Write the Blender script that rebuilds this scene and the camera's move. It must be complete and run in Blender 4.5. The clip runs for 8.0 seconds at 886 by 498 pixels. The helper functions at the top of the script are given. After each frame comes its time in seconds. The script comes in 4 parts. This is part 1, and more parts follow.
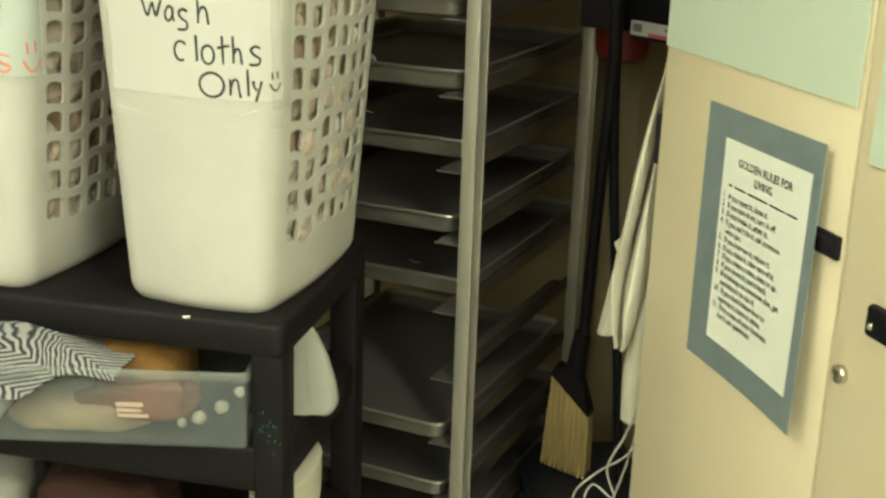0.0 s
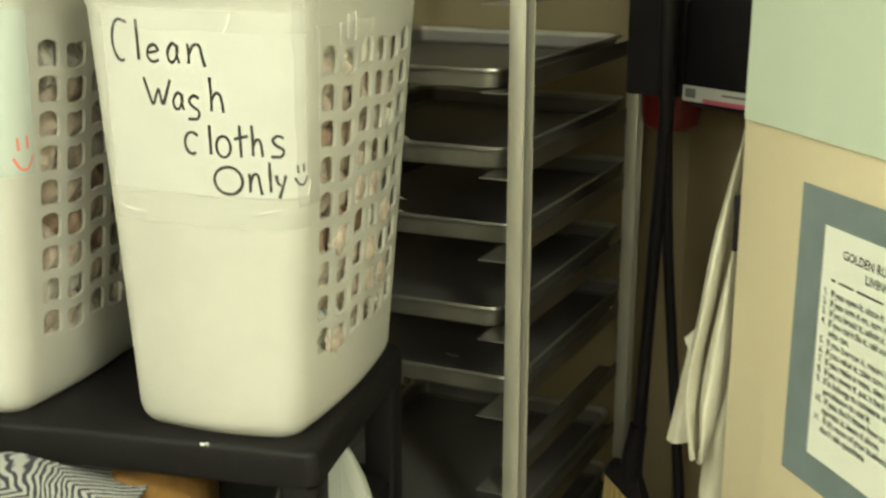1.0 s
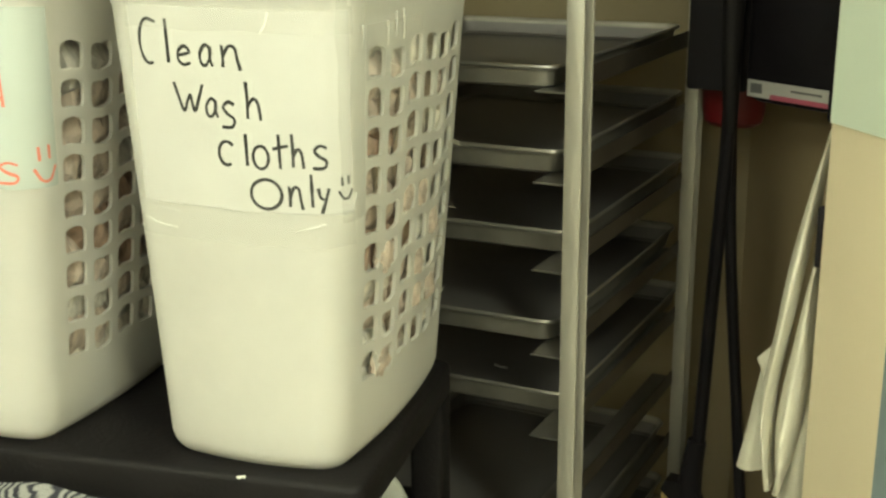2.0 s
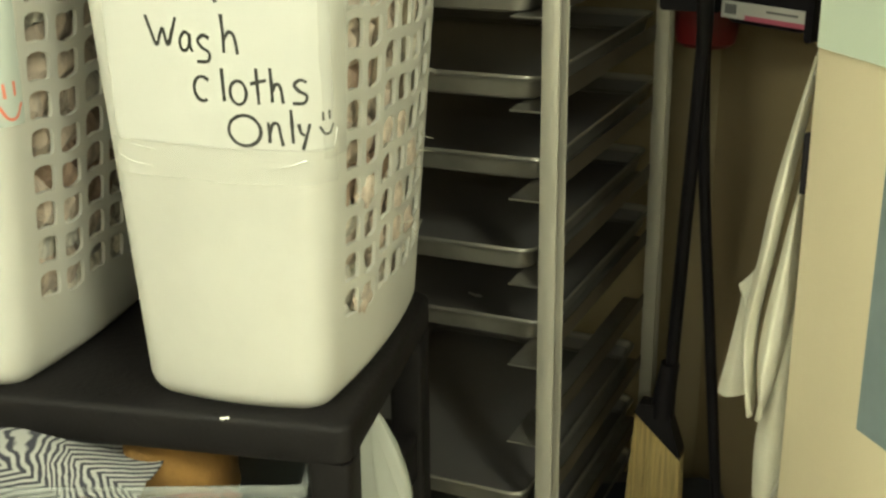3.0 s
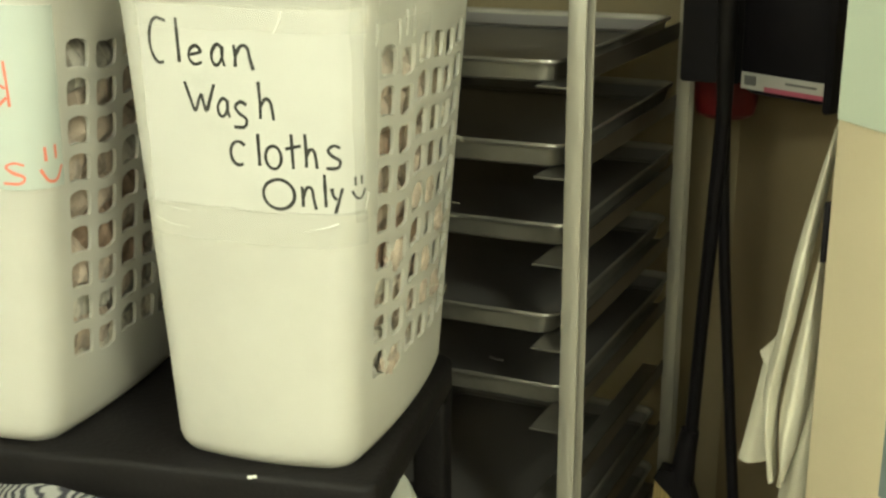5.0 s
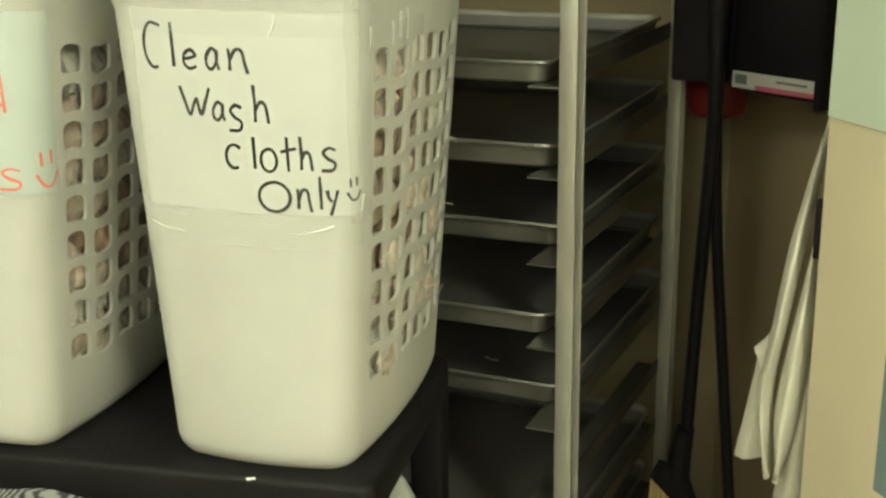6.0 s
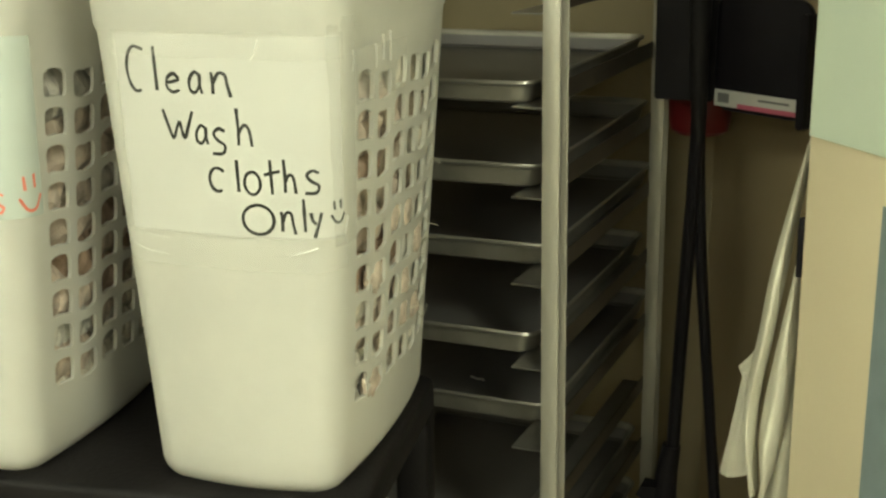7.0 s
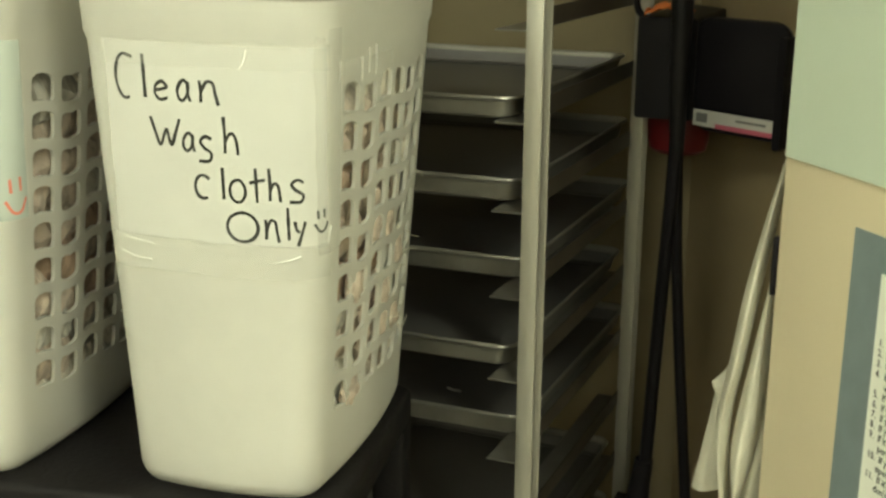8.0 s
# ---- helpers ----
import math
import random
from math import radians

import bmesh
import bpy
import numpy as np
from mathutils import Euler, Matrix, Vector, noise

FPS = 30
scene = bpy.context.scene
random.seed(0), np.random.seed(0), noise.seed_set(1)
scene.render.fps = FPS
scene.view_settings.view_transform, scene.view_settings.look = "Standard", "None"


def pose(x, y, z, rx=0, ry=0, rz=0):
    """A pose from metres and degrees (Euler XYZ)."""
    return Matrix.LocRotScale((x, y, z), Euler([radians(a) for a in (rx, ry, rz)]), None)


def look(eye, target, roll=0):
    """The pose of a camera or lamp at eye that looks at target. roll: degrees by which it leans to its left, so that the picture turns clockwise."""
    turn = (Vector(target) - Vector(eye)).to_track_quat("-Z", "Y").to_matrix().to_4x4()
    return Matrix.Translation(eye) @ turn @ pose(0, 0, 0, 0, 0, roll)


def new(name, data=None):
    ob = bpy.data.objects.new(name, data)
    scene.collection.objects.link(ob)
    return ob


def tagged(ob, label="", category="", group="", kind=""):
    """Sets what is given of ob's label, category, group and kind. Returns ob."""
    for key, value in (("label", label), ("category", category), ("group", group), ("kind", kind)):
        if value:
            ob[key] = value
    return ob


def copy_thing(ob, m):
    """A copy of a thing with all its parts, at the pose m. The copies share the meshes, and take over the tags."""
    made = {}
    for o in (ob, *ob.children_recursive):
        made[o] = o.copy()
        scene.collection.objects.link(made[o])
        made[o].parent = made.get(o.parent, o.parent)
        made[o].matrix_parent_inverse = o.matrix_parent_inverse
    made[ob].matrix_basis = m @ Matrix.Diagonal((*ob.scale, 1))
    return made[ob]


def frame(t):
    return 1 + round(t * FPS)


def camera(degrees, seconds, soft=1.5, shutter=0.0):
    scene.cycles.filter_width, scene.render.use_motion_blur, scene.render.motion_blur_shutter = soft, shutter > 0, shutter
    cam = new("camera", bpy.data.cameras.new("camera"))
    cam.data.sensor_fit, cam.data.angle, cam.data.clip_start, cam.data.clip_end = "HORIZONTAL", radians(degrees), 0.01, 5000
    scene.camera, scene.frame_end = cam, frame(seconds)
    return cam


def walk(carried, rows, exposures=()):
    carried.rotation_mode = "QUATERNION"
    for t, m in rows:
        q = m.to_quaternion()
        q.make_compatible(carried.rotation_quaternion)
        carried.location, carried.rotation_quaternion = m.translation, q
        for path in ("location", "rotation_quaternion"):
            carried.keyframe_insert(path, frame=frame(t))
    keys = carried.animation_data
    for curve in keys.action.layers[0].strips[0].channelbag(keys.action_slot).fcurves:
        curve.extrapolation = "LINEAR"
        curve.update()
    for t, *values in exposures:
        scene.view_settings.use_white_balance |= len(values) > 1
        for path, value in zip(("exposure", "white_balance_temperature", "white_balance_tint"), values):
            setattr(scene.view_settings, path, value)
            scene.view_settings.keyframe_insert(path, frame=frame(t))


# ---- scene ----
cam = camera(39.5, 8.0, soft=2.5, shutter=0.4)
PATH = [
    (0, (0.262, 0.24, 1.513), (-0.529, 1.973, 0.905), 1.9),
    (0.5, (0.21, 0.292, 1.505), (-0.6, 2.035, 0.951), 0.8),
    (1, (0.116, 0.43, 1.511), (-0.702, 2.178, 0.987), 0.1),
    (1.5, (0.071, 0.52, 1.519), (-0.804, 2.23, 0.963), -0.9),
    (1.7, (0.056, 0.536, 1.514), (-0.811, 2.253, 0.965), -0.5),
    (2.8, (-0.006, 0.543, 1.529), (-0.843, 2.247, 0.899), -1.2),
    (3, (-0.013, 0.553, 1.527), (-0.787, 2.268, 0.847), -0.7),
    (3.5, (-0.044, 0.545, 1.512), (-0.82, 2.272, 0.866), 0.1),
    (4, (-0.031, 0.536, 1.523), (-0.805, 2.276, 0.913), 0.1),
    (4.5, (-0.022, 0.529, 1.525), (-0.828, 2.264, 0.942), -0.4),
    (4.7, (-0.017, 0.526, 1.533), (-0.825, 2.261, 0.953), -0.2),
    (6, (-0.015, 0.513, 1.534), (-0.812, 2.255, 0.959), -0.8),
    (6.5, (-0.017, 0.513, 1.535), (-0.803, 2.261, 0.962), -0.8),
    (7, (-0.013, 0.514, 1.54), (-0.792, 2.272, 0.99), -1.0),
    (7.5, (-0.017, 0.516, 1.536), (-0.79, 2.272, 0.973), -0.4),
    (8, (-0.01, 0.493, 1.543), (-0.756, 2.272, 1.014), 0.5),
]
# light of the room: strength of the unseen ceiling lights, and where they hang
GLOW = 42.0
# the slanted pair is added to brighten the baskets' right sides
LIGHTS = [(-0.9, 0.2, 0.0), (0.85, 0.60, -47.8), (-0.9, -1.8, 0.0), (0.9, -1.8, 0.0), (2.0, -0.6, -47.8)]
walk(cam, [(t, look(eye, target, roll)) for t, eye, target, roll in PATH],
     exposures=[(0.0, 0.0), (1.0, 0.06), (4.7, 0.05), (5.8, -0.10), (6.5, -0.15), (7.5, -0.16), (8.0, -0.17)])

# ---- light ----
world = bpy.data.worlds.new("world")
scene.world = world
world.use_nodes = True
world.node_tree.nodes["Background"].inputs[0].default_value = (0.9, 0.95, 0.8, 1)
world.node_tree.nodes["Background"].inputs[1].default_value = 0.02


# ---- materials ----
def mat(name, color, rough=0.6, metal=0.0, dark=0.8, scale=6.0, fine=90.0, bump=0.08, stretch=(1, 1, 1), trans=0.0):
    """Principled surface with a broad stain, a fine grain and a fine relief."""
    m = bpy.data.materials.new(name)
    m.use_nodes = True
    nt = m.node_tree
    b = nt.nodes["Principled BSDF"]
    tc = nt.nodes.new("ShaderNodeTexCoord")
    mp = nt.nodes.new("ShaderNodeMapping")
    mp.inputs["Scale"].default_value = stretch
    nt.links.new(tc.outputs["Object"], mp.inputs[0])
    n1 = nt.nodes.new("ShaderNodeTexNoise")
    n1.inputs["Scale"].default_value, n1.inputs["Detail"].default_value = scale, 5
    n2 = nt.nodes.new("ShaderNodeTexNoise")
    n2.inputs["Scale"].default_value, n2.inputs["Detail"].default_value = fine, 3
    nt.links.new(mp.outputs[0], n1.inputs[0])
    nt.links.new(mp.outputs[0], n2.inputs[0])
    mix = nt.nodes.new("ShaderNodeMix")
    mix.data_type = "RGBA"
    mix.inputs[6].default_value = (color[0] * dark, color[1] * dark, color[2] * dark, 1)
    mix.inputs[7].default_value = (*color, 1)
    add = nt.nodes.new("ShaderNodeMath")
    add.operation = "MULTIPLY_ADD"
    add.inputs[1].default_value = 0.35
    nt.links.new(n2.outputs[0], add.inputs[0])
    ramp = nt.nodes.new("ShaderNodeMapRange")
    ramp.inputs[1].default_value, ramp.inputs[2].default_value = 0.35, 0.65
    nt.links.new(n1.outputs[0], ramp.inputs[0])
    nt.links.new(ramp.outputs[0], add.inputs[2])
    nt.links.new(add.outputs[0], mix.inputs[0])
    nt.links.new(mix.outputs[2], b.inputs["Base Color"])
    b.inputs["Roughness"].default_value, b.inputs["Metallic"].default_value = rough, metal
    r2 = nt.nodes.new("ShaderNodeMapRange")
    r2.inputs[3].default_value, r2.inputs[4].default_value = max(0.03, rough - 0.1), min(1, rough + 0.1)
    nt.links.new(n1.outputs[0], r2.inputs[0])
    nt.links.new(r2.outputs[0], b.inputs["Roughness"])
    bp = nt.nodes.new("ShaderNodeBump")
    bp.inputs["Strength"].default_value, bp.inputs["Distance"].default_value = bump, 0.004
    nt.links.new(n2.outputs[0], bp.inputs["Height"])
    nt.links.new(bp.outputs[0], b.inputs["Normal"])
    if trans:
        tl = nt.nodes.new("ShaderNodeBsdfTranslucent")
        ms = nt.nodes.new("ShaderNodeMixShader")
        ms.inputs[0].default_value = trans
        nt.links.new(mix.outputs[2], tl.inputs[0])
        nt.links.new(b.outputs[0], ms.inputs[1])
        nt.links.new(tl.outputs[0], ms.inputs[2])
        nt.links.new(ms.outputs[0], nt.nodes["Material Output"].inputs[0])
    return m


def clear_plastic(name, color, haze, rough=0.25):
    """Thin clear plastic: part transparent, part milky and glossy."""
    m = mat(name, color, rough, dark=0.9, bump=0.03)
    nt = m.node_tree
    tr = nt.nodes.new("ShaderNodeBsdfTransparent")
    tr.inputs[0].default_value = (0.998, 0.998, 0.995, 1)
    ms = nt.nodes.new("ShaderNodeMixShader")
    ms.inputs[0].default_value = haze
    nt.links.new(tr.outputs[0], ms.inputs[1])
    nt.links.new(nt.nodes["Principled BSDF"].outputs[0], ms.inputs[2])
    nt.links.new(ms.outputs[0], nt.nodes["Material Output"].inputs[0])
    return m


def glow(name, color, strength):
    m = bpy.data.materials.new(name)
    m.use_nodes = True
    b = m.node_tree.nodes["Principled BSDF"]
    b.inputs["Emission Color"].default_value = (*color, 1)
    b.inputs["Emission Strength"].default_value = strength
    return m


RAGS = [(0.80, 0.77, 0.70), (0.80, 0.74, 0.64), (0.52, 0.37, 0.28), (0.34, 0.24, 0.18), (0.075, 0.080, 0.100), (0.56, 0.53, 0.48), (0.66, 0.55, 0.46)]
M_PLASTIC = mat("white_plastic", (0.79, 0.775, 0.725), 0.40, dark=0.91, scale=5, fine=60, bump=0.02, trans=0.42)
M_PAPER = mat("sheet_paper", (0.545, 0.538, 0.505), 0.5, dark=0.95, scale=9, fine=40, bump=0.05)
M_PAPER_COOL = mat("cool_sheet_paper", (0.485, 0.535, 0.500), 0.5, dark=0.95, scale=9, fine=40, bump=0.05)
M_TAPE = clear_plastic("clear_tape", (0.80, 0.79, 0.74), 0.16, 0.05)
# tape whitened with haze: the glints of its folds, put into the colour
M_TAPE_GLINT = clear_plastic("tape_glint", (0.88, 0.87, 0.82), 0.8, 0.12)
M_INK = mat("black_marker", (0.034, 0.034, 0.031), 0.55)
M_RED_INK = mat("red_marker", (0.72, 0.19, 0.13), 0.55)
M_BLACK = mat("black_resin", (0.0080, 0.0066, 0.0072), 0.58, dark=0.65, scale=14, fine=160, bump=0.25)
M_BLACK.node_tree.nodes["Principled BSDF"].inputs["Specular IOR Level"].default_value = 0.22
M_BLACK_GLOSS = mat("black_gloss", (0.0120, 0.0105, 0.0130), 0.42, dark=0.6, bump=0.03)
M_BLACK_GLOSS.node_tree.nodes["Principled BSDF"].inputs["Specular IOR Level"].default_value = 0.12
M_ALU = mat("aluminium", (0.46, 0.44, 0.38), 0.45, 0.6, dark=0.7, scale=10, fine=60, bump=0.06, stretch=(1, 1, 0.15))
# ledges: base darker than the posts, with the rack's shade in the colour
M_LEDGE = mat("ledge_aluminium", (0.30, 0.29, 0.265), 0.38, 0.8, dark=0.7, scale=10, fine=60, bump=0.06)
# guides: shade and the brown wall's reflection put into the metal colour
M_GUIDE_SHADED = mat("shaded_aluminium", (0.085, 0.070, 0.054), 0.5, 0.5, dark=0.6, scale=10, fine=60, bump=0.06)
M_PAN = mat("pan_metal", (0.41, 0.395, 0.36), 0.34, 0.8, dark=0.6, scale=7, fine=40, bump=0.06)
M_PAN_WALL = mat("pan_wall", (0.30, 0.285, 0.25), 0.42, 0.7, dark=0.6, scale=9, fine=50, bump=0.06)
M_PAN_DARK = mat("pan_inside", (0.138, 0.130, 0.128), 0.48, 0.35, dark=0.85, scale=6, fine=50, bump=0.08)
M_CREAM = mat("cream_laminate", (0.71, 0.615, 0.435), 0.42, dark=0.93, scale=3, fine=120, bump=0.03)
M_MINT = mat("mint_card", (0.535, 0.605, 0.505), 0.7, dark=0.95, scale=5, fine=200, bump=0.04)
M_BLUE = mat("blue_gray_card", (0.180, 0.225, 0.240), 0.85, dark=0.86, scale=18, fine=260, bump=0.1)
M_WHITE_PAPER = mat("white_paper", (0.80, 0.81, 0.74), 0.7, dark=0.97, bump=0.03)
M_PRINT = mat("print_ink", (0.03, 0.03, 0.035), 0.7)
M_CHROME = mat("chrome", (0.62, 0.58, 0.48), 0.18, 1.0, dark=0.8, bump=0.02)
M_TOWEL = mat("cream_towel", (0.58, 0.55, 0.45), 0.95, dark=0.9, scale=12, fine=420, bump=0.5)
M_RAGS = [mat("rag_cloth", c, 0.95, dark=0.48, scale=42, fine=300, bump=0.6) for c in RAGS]
M_WALL = mat("tan_wall", (0.240, 0.195, 0.115), 0.75, dark=0.86, scale=2.2, fine=110, bump=0.06)
# pale colour for the unseen walls, chosen to bounce fill light
M_FILL_WALL = mat("fill_wall", (0.62, 0.58, 0.48), 0.75, dark=0.9, scale=2.2, fine=110, bump=0.06)
M_BROWN = mat("brown_wall", (0.262, 0.200, 0.112), 0.75, dark=0.86, scale=2.2, fine=110, bump=0.06)
M_CEIL = mat("ceiling_tile", (0.75, 0.74, 0.68), 0.9, dark=0.9, fine=200, bump=0.2)
# unseen floor: pale colour chosen to fill the basket sides from below
M_FLOOR = mat("bounce_floor", (0.34, 0.325, 0.295), 0.45, dark=0.75, scale=5, fine=90, bump=0.05)
M_BRISTLE = mat("straw_bristle", (0.62, 0.47, 0.20), 0.8, dark=0.55, scale=4, fine=60, stretch=(60, 60, 1), bump=0.5)
M_RED = mat("red_plastic", (0.13, 0.007, 0.008), 0.4, dark=0.7)
M_ORANGE = mat("orange_cloth", (0.72, 0.20, 0.05), 0.85, dark=0.7, fine=200, bump=0.3)
M_YELLOW = mat("amber_cloth", (0.19, 0.095, 0.020), 0.9, dark=0.5, scale=14, fine=220, bump=0.4)
M_TUB = clear_plastic("clear_tub", (0.27, 0.30, 0.31), 0.22, 0.10)
M_TUB_RIM = clear_plastic("tub_rim", (0.42, 0.45, 0.44), 0.30, 0.15)
M_POUCH = clear_plastic("milky_pouch", (0.60, 0.61, 0.56), 0.55, 0.22)
M_NAVY = mat("navy_plastic", (0.018, 0.022, 0.035), 0.5, dark=0.6)
M_CORD = mat("white_cord", (0.46, 0.44, 0.39), 0.6)
M_PINK = mat("pink_print", (0.42, 0.09, 0.14), 0.5)
M_STICKER = mat("pale_sticker", (0.52, 0.40, 0.32), 0.6)
M_LABEL = mat("label_paper", (0.46, 0.45, 0.42), 0.6)
M_TAG_BAR = mat("gray_print", (0.12, 0.12, 0.12), 0.7)
M_GREEN_FLECK = mat("green_fleck", (0.02, 0.20, 0.11), 0.3)
M_TUBE = glow("fluorescent_diffuser", (0.92, 0.97, 0.725), GLOW)


# ---- building helpers ----
def part(name, bm, material, parent=None, label="", sharp=35.0):
    me = bpy.data.meshes.new(name)
    bm.normal_update()
    for f in bm.faces:
        f.smooth = True
    for e in bm.edges:
        e.smooth = not (len(e.link_faces) == 2 and e.calc_face_angle(0) > radians(sharp))
    bm.to_mesh(me)
    bm.free()
    me.materials.append(material)
    ob = new(name, me)
    if parent:
        ob.parent = parent
    if label:
        ob["label"] = label
    return ob


def thing(name, m, label, category, group="", kind=""):
    ob = new(name)
    ob.empty_display_size = 0.05
    ob.matrix_world = m
    return tagged(ob, label, category, group, kind)


def box(bm, x0, x1, y0, y1, z0, z1, bevel=0.0, m=None):
    made = bmesh.ops.create_cube(bm, size=1.0)
    vs = made["verts"]
    for v in vs:
        v.co = Vector((x0 + (v.co.x + 0.5) * (x1 - x0), y0 + (v.co.y + 0.5) * (y1 - y0), z0 + (v.co.z + 0.5) * (z1 - z0)))
    if bevel:
        es = list({e for v in vs for e in v.link_edges})
        r = bmesh.ops.bevel(bm, geom=es, offset=bevel, segments=2, affect="EDGES", profile=0.5)
        vs = list({v for f in r["faces"] for v in f.verts} | {v for v in vs if v.is_valid})
    if m is not None:
        bmesh.ops.transform(bm, matrix=m, verts=vs)
    return vs


def box_part(name, dims, material, parent, bevel=0.002, label="", m=None):
    bm = bmesh.new()
    box(bm, *dims, bevel=bevel, m=m)
    return part(name, bm, material, parent, label)


def smooth_line(pts, n=8):
    """A rounded line through the points (Catmull-Rom)."""
    pts = [Vector(p) for p in pts]
    if len(pts) < 3:
        return pts
    ext = [2 * pts[0] - pts[1], *pts, 2 * pts[-1] - pts[-2]]
    out = []
    for i in range(1, len(ext) - 2):
        a, b, c, d = ext[i - 1:i + 3]
        for k in range(n):
            t = k / n
            out.append(0.5 * ((2 * b) + (c - a) * t + (2 * a - 5 * b + 4 * c - d) * t * t + (3 * b - a - 3 * c + d) * t ** 3))
    return out + [pts[-1]]


def tube(bm, pts, radius, sides=8, n=6, end=None):
    """A round bar along a rounded line; end: the radius at its other end."""
    line = smooth_line(pts, n)
    rings = []
    for i, p in enumerate(line):
        d = (line[min(i + 1, len(line) - 1)] - line[max(i - 1, 0)]).normalized()
        s = d.cross(Vector((0.31, 0.9, 0.3))).normalized()
        u = s.cross(d)
        r = radius if end is None else radius + (end - radius) * i / (len(line) - 1)
        rings.append([bm.verts.new(p + r * (math.cos(2 * math.pi * k / sides) * s + math.sin(2 * math.pi * k / sides) * u)) for k in range(sides)])
    for a, b in zip(rings, rings[1:]):
        for k in range(sides):
            bm.faces.new((a[k], a[(k + 1) % sides], b[(k + 1) % sides], b[k]))
    bm.faces.new(rings[0][::-1])
    bm.faces.new(rings[-1])


def loft(bm, rings, cap0=True, cap1=True, closed=True):
    rs = [[bm.verts.new(p) for p in r] for r in rings]
    n = len(rs[0])
    for a, b in zip(rs, rs[1:]):
        for k in range(n if closed else n - 1):
            bm.faces.new((a[k], a[(k + 1) % n], b[(k + 1) % n], b[k]))
    if cap0:
        bm.faces.new(rs[0][::-1])
    if cap1:
        bm.faces.new(rs[-1])
    return rs


def round_rect(a, b, r, n=5):
    pts = []
    for cx, cy, a0 in ((a - r, b - r, 0), (-a + r, b - r, 90), (-a + r, -b + r, 180), (a - r, -b + r, 270)):
        for k in range(n + 1):
            w = radians(a0 + 90 * k / n)
            pts.append((cx + r * math.cos(w), cy + r * math.sin(w)))
    return pts


def sheet(bm, fn, nu, nv, thick=0.0):
    """A sheet of nu by nv cells through fn(u, v), u and v from 0 to 1, with thickness."""
    vs = [[bm.verts.new(fn(i / nu, j / nv)) for j in range(nv + 1)] for i in range(nu + 1)]
    fs = [bm.faces.new((vs[i][j], vs[i + 1][j], vs[i + 1][j + 1], vs[i][j + 1])) for i in range(nu) for j in range(nv)]
    if thick:
        bmesh.ops.recalc_face_normals(bm, faces=fs)
        bmesh.ops.solidify(bm, geom=fs, thickness=thick)


# ---- the room ----
DIR = Vector((0.672, -0.741, 0)).normalized()   # along the slanted wall and the cabinet's face
OUT = Vector((-DIR.y, DIR.x, 0)) * -1           # out of the cabinet's face, into the room
CORNER = Vector((-0.496, 2.95, 0))
END = CORNER + 5.2 * DIR
H = 2.6


def wall(name, p, q, thick=0.12, label="tan painted wall", material=None):
    p, q = Vector((p[0], p[1], 0)), Vector((q[0], q[1], 0))
    d = (q - p).normalized()
    n = Vector((d.y, -d.x, 0))
    bm = bmesh.new()
    ring = [p, q, q - thick * n, p - thick * n]
    loft(bm, [[v for v in ring], [v + Vector((0, 0, H)) for v in ring]])
    bmesh.ops.recalc_face_normals(bm, faces=bm.faces)
    return tagged(part(name, bm, material or M_WALL), label, "wall", kind="structure")


wall("wall_north", (-3.2, 2.95), CORNER)
wall("wall_northeast", CORNER, END, label="brown painted wall behind a cabinet", material=M_BROWN)
# the three unseen walls close the room and reflect fill light
wall("wall_east", END, (END.x, -3.0), label="unseen wall, kept pale to bounce fill light", material=M_FILL_WALL)
wall("wall_south", (END.x, -3.0), (-3.2, -3.0), label="unseen wall, kept pale to bounce fill light", material=M_FILL_WALL)
wall("wall_west", (-3.2, -3.0), (-3.2, 2.95), label="unseen wall, kept pale to bounce fill light", material=M_FILL_WALL)
bm = bmesh.new()
box(bm, -3.4, END.x + 0.2, -3.2, 3.1, -0.1, 0.0)
tagged(part("floor", bm, M_FLOOR), "unseen storage room floor, kept pale to bounce light upward", "floor", kind="structure")
bm = bmesh.new()
box(bm, -3.4, END.x + 0.2, -3.2, 3.1, H, H + 0.1)
tagged(part("ceiling", bm, M_CEIL), "off-white ceiling", "ceiling", kind="structure")


def ceiling_light(x, y, rz):
    t = thing("ceiling_light", pose(x, y, H, 0, 0, rz), "long fluorescent ceiling light with a white diffuser, unseen and added", "ceiling light", "fluorescent ceiling lights")
    bm = bmesh.new()
    box(bm, -0.62, 0.62, -0.16, 0.16, -0.05, -0.002, 0.004)
    part("frame", bm, M_CEIL, t)
    bm = bmesh.new()
    box(bm, -0.6, 0.6, -0.14, 0.14, -0.065, -0.051, 0.004)
    part("diffuser", bm, M_TUBE, t)
    return t


for lx, ly, lr in LIGHTS:
    ceiling_light(lx, ly, lr)


# ---- black shelf unit ----
YAW = 9.0
SHELF = Matrix.Rotation(radians(YAW), 4, "Z")   # local x along the front, local y to the back
TOP = 0.866
UNIT = SHELF @ pose(-0.355, 1.715, 0, 0, 0, 3.0) @ pose(0.355, -1.715, 0)   # the unit stands a little askew to the baskets
SX0, SX1, SY0, SY1 = -1.27, -0.358, 1.714, 2.140


